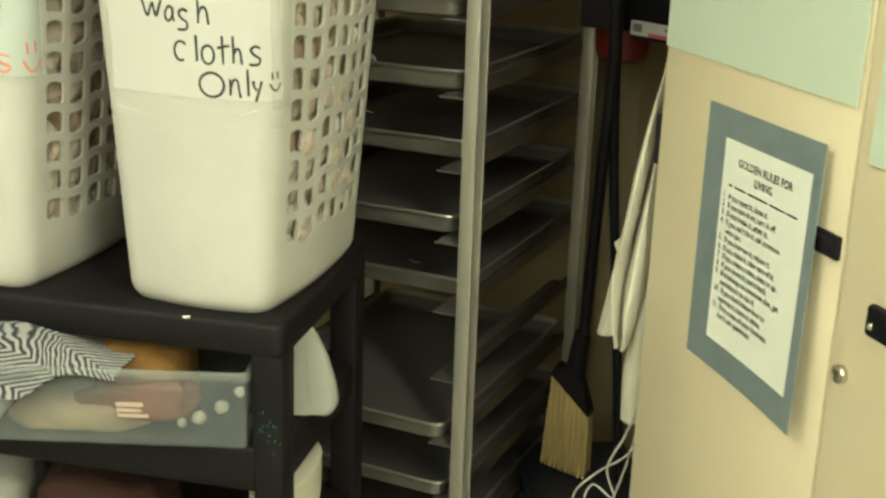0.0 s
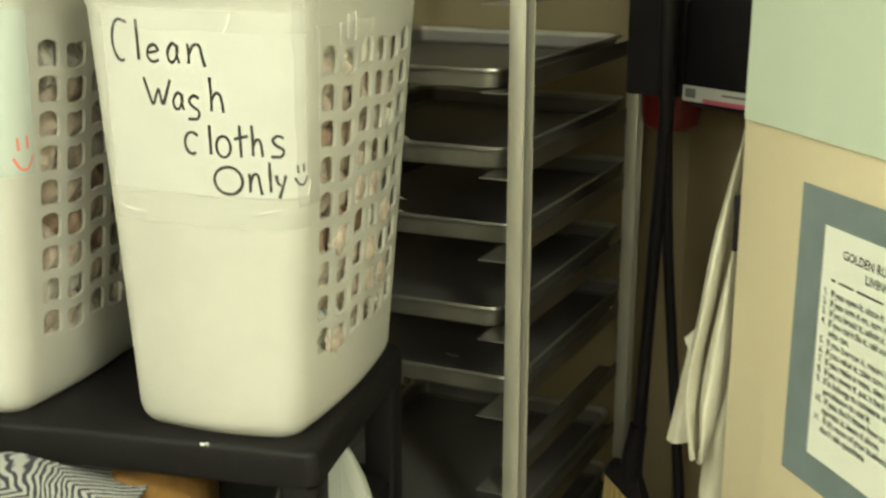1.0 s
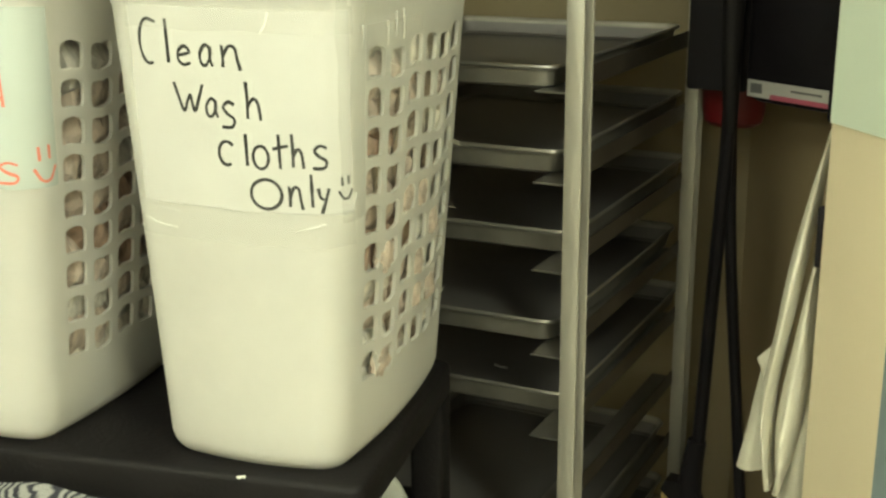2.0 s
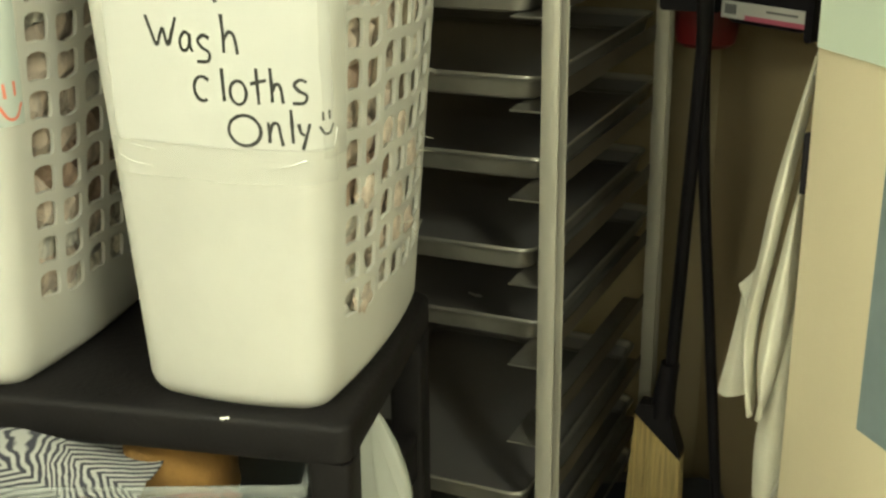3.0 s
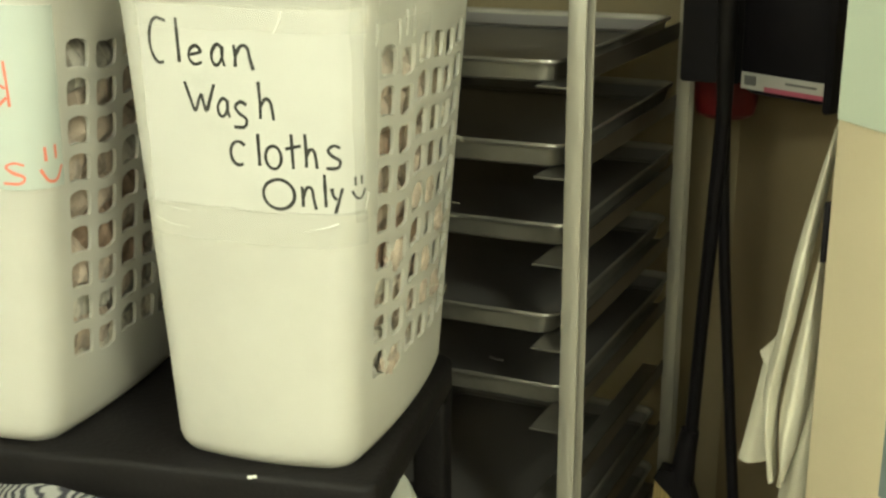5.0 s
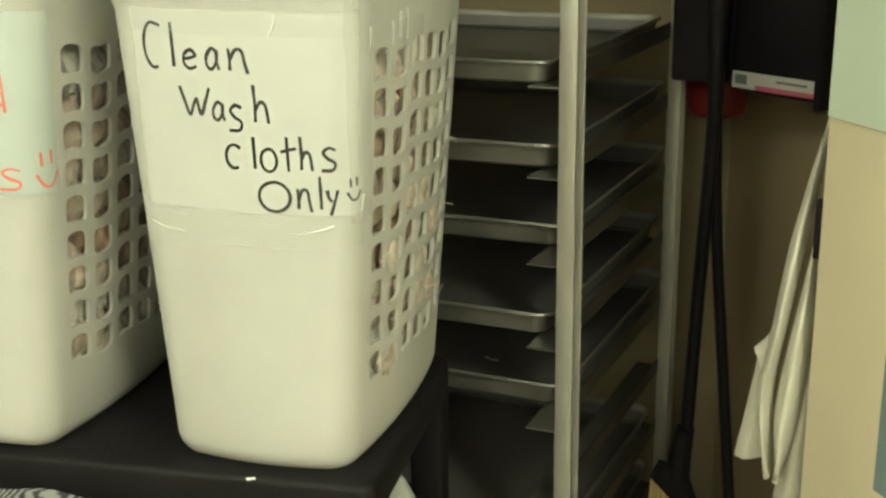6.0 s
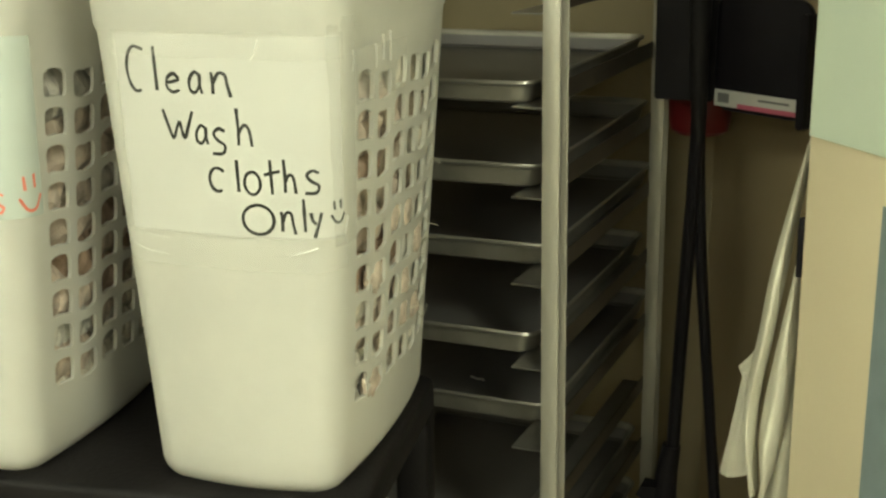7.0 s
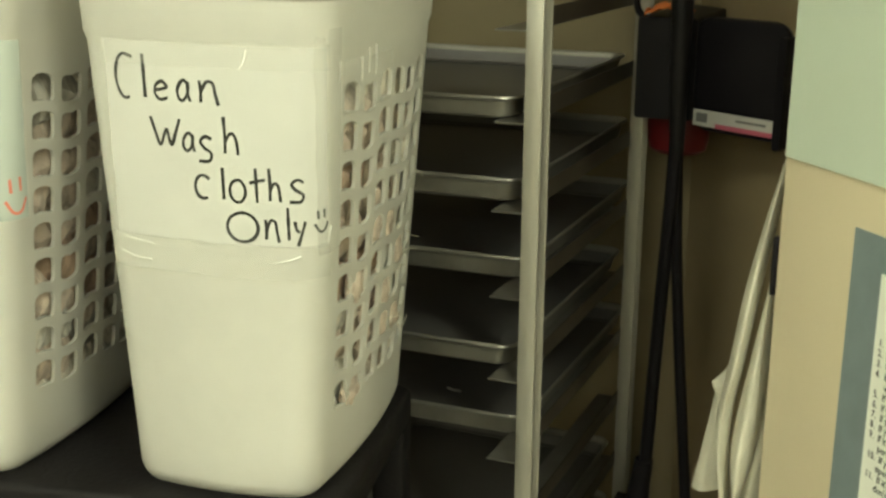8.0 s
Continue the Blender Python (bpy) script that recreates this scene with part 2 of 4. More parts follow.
def shelf_unit():
    t = thing("shelf_unit", UNIT, "black textured resin shelf unit with thick rounded edges", "shelf")
    for z, lip in ((TOP, 0.052), (0.662, 0.075), (0.40, 0.06), (0.14, 0.06)):
        bm = bmesh.new()
        in_set = 0.0 if z == TOP else 0.012
        cx, cy, a, b = (SX0 + SX1) / 2, (SY0 + SY1) / 2, (SX1 - SX0) / 2 - in_set, (SY1 - SY0) / 2 - in_set
        rings = []
        for inset, dz in ((0.03, -lip), (0.004, -lip), (0.0, -lip + 0.006), (0.0, -0.009), (0.001, -0.005), (0.003, -0.0025), (0.006, -0.0008), (0.010, 0.0)):
            rings.append([(cx + x, cy + y, z + dz) for x, y in round_rect(a - inset, b - inset, 0.019)])
        loft(bm, rings)
        bmesh.ops.recalc_face_normals(bm, faces=bm.faces)
        part("shelf_board", bm, M_BLACK, t)
    for x in (SX0 + 0.027, SX1 - 0.027):
        for y in (SY0 + 0.030, SY1 - 0.030):
            bm = bmesh.new()
            ring = round_rect(0.025, 0.027, 0.007, 3)
            loft(bm, [[(x + px * k, y + py * k, z) for px, py in ring] for k, z in ((0.93, 0.0), (0.95, 0.38), (0.97, 0.70), (1.0, TOP - 0.051))])
            part("leg", bm, M_BLACK, t)
    rnd = random.Random(4)
    bm = bmesh.new()
    for k in range(16):
        x, z = SX1 - 0.028 + rnd.gauss(0, 0.011), rnd.gauss(0.695, 0.022)
        s = rnd.uniform(0.0006, 0.0016)
        box(bm, x, x + s, SY0 + 0.0015, SY0 + 0.0055, z, z + s * rnd.uniform(1, 3))
    tagged(part("glitter_flecks", bm, M_GREEN_FLECK, t, "specks of green glitter stuck to the leg"), kind="stuff")
    return t


shelf_unit()


# ---- laundry baskets ----
BH = 0.612
BR, BOW_SIDE, BOW_FRONT = 0.042, 0.0105, 0.008   # corner radius, and how far the walls bulge
ROWS_N, COLS_N, HOLE0, PITCH = 9, 6, 0.0943, 0.0453
INNER = 0.925                                  # share of the side's length that is pierced
STAGGER = (0.0, -0.0100, 0.0015, -0.0035, -0.0090, 0.0)   # the rows of holes wave from column to column


def basket_dims(v):
    return 0.1280 + 0.053 * v, 0.1985 + 0.060 * v


def plan(v, off=0.0):
    """Half width of the front, half length of the side, the corner's centre and the two angles of its arc."""
    a, b = basket_dims(v)
    a, b = a + off, b + off
    w0, w1 = 2 * BOW_SIDE / (b - BR), math.pi / 2 - 2 * BOW_FRONT / (a - BR)
    r = BR + off
    cx, cy = a - BOW_SIDE - r * math.cos(w0), b - BOW_FRONT - r * math.sin(w1)
    return cx + r * math.cos(w1), cy + r * math.sin(w0), cx, cy, w0, w1, a, b, r


def basket_point(u, v, off=0.0):
    """A place on the basket's outside: u along the front from its middle (round the corners beyond it), v up."""
    x1, y1, cx, cy, w0, w1, a, b, r = plan(v, off)
    s = -1 if u < 0 else 1
    w = abs(u)
    if w <= x1:
        return Vector((u, -(b - BOW_FRONT * (u / x1) ** 2), v))
    ang = w1 - (w - x1) / r
    if ang >= w0:
        return Vector((s * (cx + r * math.cos(ang)), -(cy + r * math.sin(ang)), v))
    y = -y1 + (w - x1 - (w1 - w0) * r)
    return Vector((s * (a - BOW_SIDE * (y / y1) ** 2), y, v))


def basket_body():
    bm = bmesh.new()
    made = {}

    def vert(p):
        key = tuple(round(c, 5) for c in p)
        if key not in made:
            made[key] = bm.verts.new(p)
        return made[key]

    def face(ps):
        vs = []
        for p in ps:
            w = vert(p)
            if w not in vs:
                vs.append(w)
        if len(vs) > 2:
            bm.faces.new(vs)

    def prof(v):
        """Inset of the wall: rounded foot, collar and rolled rim."""
        if v < 0.02:
            return -0.010 * (1 - v / 0.02) ** 2
        if v > 0.588:
            return 0.012 * min(1, (v - 0.588) / 0.007)
        if v > 0.535:
            return 0.003 * min(1, (v - 0.535) / 0.01)
        return 0.0

    def side(sx, t, v):
        x1, y1, cx, cy, w0, w1, a, b, r = plan(v, prof(v))
        return Vector((sx * (a - BOW_SIDE * t * t), t * y1, v))

    def front(sy, t, v):
        x1, y1, cx, cy, w0, w1, a, b, r = plan(v, prof(v))
        return Vector((t * x1, sy * (b - BOW_FRONT * t * t), v))

    def corner(sx, sy, k, v):
        x1, y1, cx, cy, w0, w1, a, b, r = plan(v, prof(v))
        w = w0 + k / 8 * (w1 - w0)
        return Vector((sx * (cx + r * math.cos(w)), sy * (cy + r * math.sin(w)), v))

    low = [0.0, 0.004, 0.01, 0.02, 0.05]
    rows = [HOLE0 + i * PITCH / 2 for i in range(2 * ROWS_N + 1)]
    high = [0.52, 0.535, 0.545, 0.588, 0.595, BH - 0.004, BH]
    zs = low + rows + high
    for sx in (-1, 1):
        ts = [-1.0] + [INNER * (-1 + k / COLS_N) for k in range(2 * COLS_N + 1)] + [1.0]

        def shift(t):
            k = (t / INNER + 1) * COLS_N / 2 - 0.5
            i = min(max(int(math.floor(k)), 0), COLS_N - 2)
            f = min(max(k - i, 0.0), 1.0)
            return STAGGER[i] + (STAGGER[i + 1] - STAGGER[i]) * f
        for z0, z1 in list(zip(low, low[1:])) + [(low[-1], rows[0]), (rows[-1], high[0])] + list(zip(high, high[1:])):
            for t0, t1 in zip(ts, ts[1:]):
                d = [[shift(t) if z in (rows[0], rows[-1]) else 0.0 for t in (t0, t1)] for z in (z0, z1)]
                face([side(sx, t0, z0 + d[0][0]), side(sx, t1, z0 + d[0][1]), side(sx, t1, z1 + d[1][1]), side(sx, t0, z1 + d[1][0])])
        for z0, z1 in zip(rows, rows[1:]):
            for t0, t1 in ((-1.0, -INNER), (INNER, 1.0)):
                face([side(sx, t0, z0), side(sx, t1, z0), side(sx, t1, z1), side(sx, t0, z1)])
        for i in range(ROWS_N):
            for j in range(COLS_N):
                z0, t0 = HOLE0 + i * PITCH, INNER * (-1 + 2 * j / COLS_N)
                lo, hi = Vector((t0, z0)), Vector((t0 + 2 * INNER / COLS_N, z0 + PITCH))
                mid = (lo + hi) / 2
                rim = [(lo.x, lo.y), (mid.x, lo.y), (hi.x, lo.y), (hi.x, mid.y), (hi.x, hi.y), (mid.x, hi.y), (lo.x, hi.y), (lo.x, mid.y)]
                hole = []
                for k in range(24):
                    w = radians(225 + k * 15)
                    c, s = math.cos(w), math.sin(w)
                    q = (abs(c) ** 6 + abs(s) ** 6) ** (-1 / 6)
                    x = q * c * 0.365 * 2 * INNER / COLS_N
                    y = q * s * 0.360 * PITCH - 0.0030 * (x * COLS_N) ** 2 + 0.0012
                    hole.append((mid.x + x, mid.y + y))
                for k in range(8):
                    p, q2 = rim[k], rim[(k + 1) % 8]
                    h = [hole[(3 * k + d) % 24] for d in range(4)]
                    face([side(sx, t, z + shift(t)) for t, z in (p, q2, h[3], h[2], h[1], h[0])])
    for z0, z1 in zip(zs, zs[1:]):
        for sy in (-1, 1):
            for k in range(8):
                t0, t1 = -1 + k / 4, -1 + (k + 1) / 4
                face([front(sy, t0, z0), front(sy, t1, z0), front(sy, t1, z1), front(sy, t0, z1)])
            for sx in (-1, 1):
                for k in range(8):
                    face([corner(sx, sy, k, z0), corner(sx, sy, k + 1, z0), corner(sx, sy, k + 1, z1), corner(sx, sy, k, z1)])
    bmesh.ops.holes_fill(bm, edges=[e for e in bm.edges if all(v.co.z < 1e-5 for v in e.verts)], sides=0)
    bmesh.ops.recalc_face_normals(bm, faces=bm.faces)
    bmesh.ops.solidify(bm, geom=list(bm.faces), thickness=0.0046)
    return bm


def ribbon(bm, pts, width, lift=0.0014):
    """A pen stroke laid on a basket's front: points are (u, v)."""
    line = [p.to_2d() for p in smooth_line([(x, y, 0) for x, y in pts], 5)]
    left, right = [], []
    for i, p in enumerate(line):
        d = line[min(i + 1, len(line) - 1)] - line[max(i - 1, 0)]
        d = d.normalized() if d.length > 1e-9 else Vector((1, 0))
        w = width * 0.5 * (0.85 + 0.3 * noise.noise((p.x * 90, p.y * 90, 3)))
        n = Vector((-d.y, d.x)) * w
        left.append(bm.verts.new(basket_point(p.x + n.x, p.y + n.y, lift)))
        right.append(bm.verts.new(basket_point(p.x - n.x, p.y - n.y, lift)))
    for i in range(len(line) - 1):
        bm.faces.new((left[i], left[i + 1], right[i + 1], right[i]))


def arc(cx, cy, rx, ry, a0, a1, n=7):
    return [(cx + rx * math.cos(radians(a0 + (a1 - a0) * k / n)), cy + ry * math.sin(radians(a0 + (a1 - a0) * k / n))) for k in range(n + 1)]


GLYPHS = {
    "C": [[(0.98, 0.93)] + arc(0.55, 0.5, 0.52, 0.5, 70, 290)],
    "l": [[(0.4, 1), (0.5, 0.5), (0.6, 0)]],
    "e": [[(0.1, 0.5), (0.6, 0.58), (0.95, 0.72), (0.6, 1), (0.15, 0.75), (0.08, 0.3), (0.45, 0), (1, 0.12)]],
    "a": [[(0.85, 0.85), (0.5, 1), (0.1, 0.6), (0.15, 0.15), (0.5, 0.05), (0.85, 0.45), (0.88, 0.95), (0.85, 0.4), (1, 0)]],
    "n": [[(0.05, 0.95), (0.1, 0.5), (0.08, 0.1)], [(0.08, 0.45), (0.4, 0.9), (0.75, 0.85), (0.85, 0.45), (1, 0)]],
    "W": [[(0, 1), (0.14, 0.5), (0.3, 0.02), (0.45, 0.4), (0.55, 0.62)], [(0.55, 0.62), (0.68, 0.05), (0.85, 0.5), (1, 0.98)]],
    "s": [[(0.95, 0.9), (0.55, 1), (0.2, 0.8), (0.45, 0.55), (0.9, 0.35), (0.75, 0.05), (0.05, 0.02)]],
    "h": [[(0.05, 1), (0.1, 0.5), (0.08, 0.02)], [(0.08, 0.3), (0.45, 0.55), (0.8, 0.45), (0.95, 0)]],
    "c": [[(0.95, 0.85)] + arc(0.55, 0.5, 0.5, 0.5, 70, 300)],
    "o": [arc(0.5, 0.5, 0.5, 0.5, 100, 465, 10)],
    "O": [arc(0.5, 0.5, 0.5, 0.5, 110, 480, 12)],
    "t": [[(0.45, 1), (0.5, 0.5), (0.55, 0)], [(-0.35, 0.56), (0.5, 0.62), (1.6, 0.68)]],
    "y": [[(0.05, 1), (0.2, 0.65), (0.5, 0.5)], [(1, 1), (0.7, 0.5), (0.3, -0.1)]],
    "d": [[(0.9, 0.4), (0.4, 0.5), (0.1, 0.2), (0.5, 0), (0.9, 0.2)], [(0.9, 1), (0.95, 0.5), (0.98, 0)]],
}


def word(letters, width, material, parent):
    for ch, u0, u1, v0, v1 in letters:
        bm = bmesh.new()
        for stroke in GLYPHS[ch]:
            ribbon(bm, [(u0 + (u1 - u0) * x, v0 + (v1 - v0) * y) for x, y in stroke], width)
        part("letter", bm, material, parent)


def smile(bm, u, v, s, width):
    ribbon(bm, [(u - 0.28 * s, v + 0.95 * s), (u - 0.25 * s, v + 0.3 * s)], width)
    ribbon(bm, [(u + 0.25 * s, v + 1.0 * s), (u + 0.27 * s, v + 0.35 * s)], width)
    ribbon(bm, [(u - 0.55 * s, v - 0.05 * s), (u - 0.2 * s, v - 0.6 * s), (u + 0.25 * s, v - 0.6 * s), (u + 0.6 * s, v)], width)


def wrinkled(u0, u1, v0, v1, off, amp, seed):
    def fn(i, j):
        u, v = u0 + (u1 - u0) * i, v0 + (v1 - v0) * j
        k = noise.noise((u * 22, v * 22, seed)) + 0.5 * noise.noise((u * 60, v * 60, seed + 5))
        return basket_point(u + 0.002 * noise.noise((0, v * 30, seed)), v + 0.003 * noise.noise((u * 18, 0, seed)), off + amp * (0.7 + k))
    return fn


def washcloth_mesh(seed):
    """A crumpled folded cloth, about 0.2 x 0.2 x 0.055 m."""
    bm = bmesh.new()
    bmesh.ops.create_grid(bm, x_segments=20, y_segments=20, size=0.5)
    ext = bmesh.ops.extrude_face_region(bm, geom=list(bm.faces))
    for v in ext["geom"]:
        if isinstance(v, bmesh.types.BMVert):
            v.co.z = 1.0
    bmesh.ops.subdivide_edges(bm, edges=[e for e in bm.edges if abs(e.verts[0].co.z - e.verts[1].co.z) > 0.5], cuts=3)
    for v in bm.verts:
        x, y, z = v.co
        r = 1 - 0.25 * max(0, math.hypot(x, y) - 0.42)
        f = Vector((x * 4, y * 4, z * 1.3))
        d = noise.noise(f + Vector((seed * 7.1, 0, 0)))
        e = noise.noise(f * 2.3 + Vector((0, seed * 3.7, 9)))
        bulge = 1 - (2 * abs(z - 0.5)) ** 3 * 0.10
        v.co = Vector((x * 0.200 * r * bulge + 0.008 * d + 0.004 * noise.noise(f * 4.5 + Vector((3, seed, 1))), y * 0.185 * r * bulge + 0.010 * e,
                       (z - 0.5) * 0.052 + 0.010 * d + 0.006 * e + 0.006 * noise.noise(f * 5 + Vector((seed, 2, 2)))))
    return bm


CLOTHS = []
for k in range(6):
    bm = washcloth_mesh(k)
    me_ob = part("washcloth", bm, M_RAGS[0])
    CLOTHS.append(me_ob.data)
    bpy.data.objects.remove(me_ob)


def basket(m, label, seed, layers):
    t = thing("laundry_basket", m, label, "basket", "laundry baskets")
    part("basket_body", basket_body(), M_PLASTIC, t)
    rnd = random.Random(seed)
    for i in range(12):
        for j in range(5):
            ob = new("washcloth", CLOTHS[rnd.randrange(6)])
            z = 0.040 + i * 0.0425
            x1, y1, cx, cy, w0, w1, a, b, r = plan(z)
            half = (b - 0.026) / 5
            y = -b + 0.026 + half * (2 * j + 1)
            wide = a - BOW_SIDE * (y / y1) ** 2 - (0.026 if j in (0, 4) else 0.0040)
            ob.matrix_world = m @ pose(rnd.uniform(-0.003, 0.003), y + rnd.uniform(-0.006, 0.006), z, rnd.uniform(-9, 9), rnd.uniform(-5, 5),
                                       rnd.choice((0, 180)) + rnd.uniform(-4, 4)) @ Matrix.Diagonal((wide / 0.104, half / 0.082, 1.15, 1))
            ob.material_slots[0].link = "OBJECT"
            ob.material_slots[0].material = M_RAGS[int(rnd.choice(layers[min(i // 2, len(layers) - 1)]))]
            tagged(ob, "crumpled used washcloth stuffed in a laundry basket", "cloth", "washcloths in the baskets")
    return t


SHX = SHELF @ pose(-0.5095, 1.930, TOP + 0.0002, 0, 0.9, -0.4)
right_basket = basket(SHX, "tall white plastic laundry basket with handwritten paper sign", 3, ("0016", "0166", "0162", "6621", "2661", "616"))
SHL = SHELF @ pose(-0.8905, 1.898, TOP + 0.0055, 0, 2.9, 0.0)
left_basket = basket(SHL, "tall white plastic laundry basket with red lettering", 8, ("0015", "0156", "3426", "6435", "5661", "1560"))

# the taped sign of the first basket
bm = bmesh.new()
sheet(bm, wrinkled(-0.108, 0.146, 0.319, 0.543, 0.0008, 0.0004, 2), 40, 26)
part("paper_sign", bm, M_PAPER, right_basket, "white paper sheet taped round the basket")
def tape(u0, u1, v0, v1, off, amp, seed, nu, nv):
    bm = bmesh.new()
    sheet(bm, wrinkled(u0, u1, v0, v1, off, amp, seed), nu, nv)
    part("tape", bm, M_TAPE, right_basket, "clear wrinkled packing tape")


tape(-0.118, 0.150, 0.281, 0.3215, 0.0012, 0.0020, 7, 90, 16)      # along the sheet's foot
tape(-0.112, 0.152, 0.515, 0.556, 0.0012, 0.0012, 17, 80, 14)      # along its head
tape(0.132, 0.172, 0.310, 0.560, 0.0018, 0.0022, 9, 18, 90)        # down the rounded corner
tape(0.176, 0.330, 0.462, 0.522, 0.0018, 0.0026, 29, 70, 30)       # across the pierced side
# puckered folds in the tape, milky white so that they read as glints
for pts, wide in (([(0.088, 0.302), (0.100, 0.305), (0.112, 0.309)], 0.0034), ([(0.050, 0.514), (0.056, 0.523), (0.060, 0.536)], 0.0030),
                  ([(-0.112, 0.318), (-0.085, 0.314), (-0.060, 0.311)], 0.0016), ([(-0.110, 0.300), (-0.090, 0.294), (-0.066, 0.292)], 0.0020),
                  ([(0.146, 0.322), (0.149, 0.332), (0.152, 0.341)], 0.0030), ([(0.168, 0.500), (0.171, 0.510), (0.170, 0.522)], 0.0024),
                  ([(0.230, 0.495), (0.231, 0.510), (0.229, 0.522)], 0.0028), ([(0.252, 0.502), (0.253, 0.516), (0.252, 0.530)], 0.0030), ([(0.274, 0.498), (0.275, 0.515), (0.273, 0.532)], 0.0030),
                  ([(0.060, 0.300), (0.076, 0.299), (0.090, 0.303)], 0.0014)):
    bm = bmesh.new()
    tube(bm, [basket_point(u, v, 0.0022) for u, v in pts], wide * 0.25, 6, 5, wide * 0.5)
    part("tape_fold", bm, M_TAPE_GLINT, right_basket, "pucker in the tape, whitened to stand in for a glint")
PEN = 0.0043
word([("C", -0.0961, -0.0728, 0.4762, 0.5250), ("l", -0.0628, -0.0578, 0.4785, 0.5258), ("e", -0.0488, -0.0325, 0.4775, 0.4974),
          ("a", -0.0219, -0.0061, 0.4772, 0.5000), ("n", 0.0044, 0.0263, 0.4745, 0.5019)], PEN, M_INK, right_basket)
word([("W", -0.0555, -0.0202, 0.4266, 0.4580), ("a", -0.0184, -0.0040, 0.4222, 0.4425), ("s", -0.0004, 0.0169, 0.4117, 0.4400),
          ("h", 0.0298, 0.0468, 0.4219, 0.4629)], PEN, M_INK, right_basket)
word([("c", -0.0066, 0.0122, 0.3703, 0.3965), ("l", 0.0255, 0.0285, 0.3711, 0.4064), ("o", 0.0344, 0.0520, 0.3686, 0.3940),
          ("t", 0.0600, 0.0690, 0.3696, 0.4079), ("h", 0.0783, 0.0916, 0.3714, 0.4088), ("s", 0.1000, 0.1175, 0.3715, 0.3972)], PEN, M_INK, right_basket)
word([("O", 0.0296, 0.0647, 0.3236, 0.3570), ("n", 0.0725, 0.0880, 0.3251, 0.3520), ("l", 0.0970, 0.1000, 0.3284, 0.3653),
          ("y", 0.1050, 0.1173, 0.3240, 0.3500)], PEN, M_INK, right_basket)
bm = bmesh.new()
smile(bm, 0.1365, 0.3470, 0.0155, 0.0037)
part("smile", bm, M_INK, right_basket, "black marker smile")

# the red sign of the other basket
bm = bmesh.new()
sheet(bm, wrinkled(-0.130, 0.166, 0.330, 0.548, 0.0008, 0.0004, 12), 40, 26)
part("paper_sign", bm, M_PAPER_COOL, left_basket, "paper sheet with red handwriting")
word([("d", 0.076, 0.1080, 0.427, 0.478), ("s", 0.0900, 0.1180, 0.3370, 0.3620)], 0.0040, M_RED_INK, left_basket)
bm = bmesh.new()
smile(bm, 0.1480, 0.3550, 0.026, 0.0042)
part("smile", bm, M_RED_INK, left_basket, "red marker smile")

# frayed threads at the first basket's pierced side
bm = bmesh.new()
rnd = random.Random(11)
for k in range(9):
    v = rnd.uniform(0.12, 0.34)
    a, b = basket_dims(v)
    y = rnd.uniform(0.0, b - 0.05)
    p = Vector((a + 0.001 - BOW_SIDE * (y / (b - BR)) ** 2, y, v))
    tube(bm, [p, p + Vector((rnd.uniform(0.004, 0.010), rnd.uniform(-0.01, 0.012), rnd.uniform(-0.006, 0.01))),
              p + Vector((rnd.uniform(0.006, 0.016), rnd.uniform(-0.01, 0.02), rnd.uniform(-0.012, 0.012)))], 0.0009, 5, 4, 0.0004)
tagged(part("frayed_threads", bm, M_TOWEL, right_basket, "loose white threads of the cloths"), kind="stuff")

# tufts of cloth that bulge out of its holes
bm = bmesh.new()
rnd = random.Random(21)
for k in range(12):
    i, j = rnd.choice((0, 0, 1, 1, 2, 2, 3, 3, 4, 5)), rnd.choice((1, 2, 2, 3, 3, 4, 4))
    v = HOLE0 + (i + 0.5) * PITCH
    a, b = basket_dims(v)
    c = Vector((a - 0.0065 - BOW_SIDE * (-1 + (2 * j + 1) / COLS_N) ** 2, (-1 + (2 * j + 1) / COLS_N) * (b - BR), v + STAGGER[j]))
    made = bmesh.ops.create_icosphere(bm, subdivisions=3, radius=1.0)
    for w in made["verts"]:
        p = w.co.copy()
        n = 1 + 0.35 * noise.noise(p * 1.8 + Vector((k * 3, 0, 0))) + 0.3 * noise.noise(p * 4.5 + Vector((0, k, 0)))
        w.co = c + Vector((p.x * 0.0075, p.y * 0.027, p.z * 0.021)) * n
tagged(part("cloth_fuzz", bm, M_RAGS[6], right_basket, "crumpled pale cloth pressed out of the holes", sharp=80), kind="stuff")

# the scrap on the shelf's front edge
bm = bmesh.new()
rnd = random.Random(2)
for k in range(5):
    c = Vector((rnd.uniform(-0.006, 0.006), rnd.uniform(-0.002, 0.002), 0.0015 + rnd.uniform(0, 0.001)))
    s = rnd.uniform(0.0012, 0.0026)
    box(bm, c.x - s, c.x + s, c.y - s * 0.6, c.y + s * 0.6, c.z - 0.0015, c.z + 0.0015, 0.0006)
crumb = tagged(part("paper_scrap", bm, M_WHITE_PAPER), "tiny torn white paper scrap on the shelf edge", "scrap")
crumb.matrix_world = UNIT @ pose(-0.5085, SY0 + 0.0030, TOP - 0.0040, 50)


# ---- sheet pan rack ----
RX0, RX1, RY0, RY1 = -1.1075, -0.5585, 2.160, 2.816
LEDGES = [0.184 + 0.1330 * k for k in range(11)]


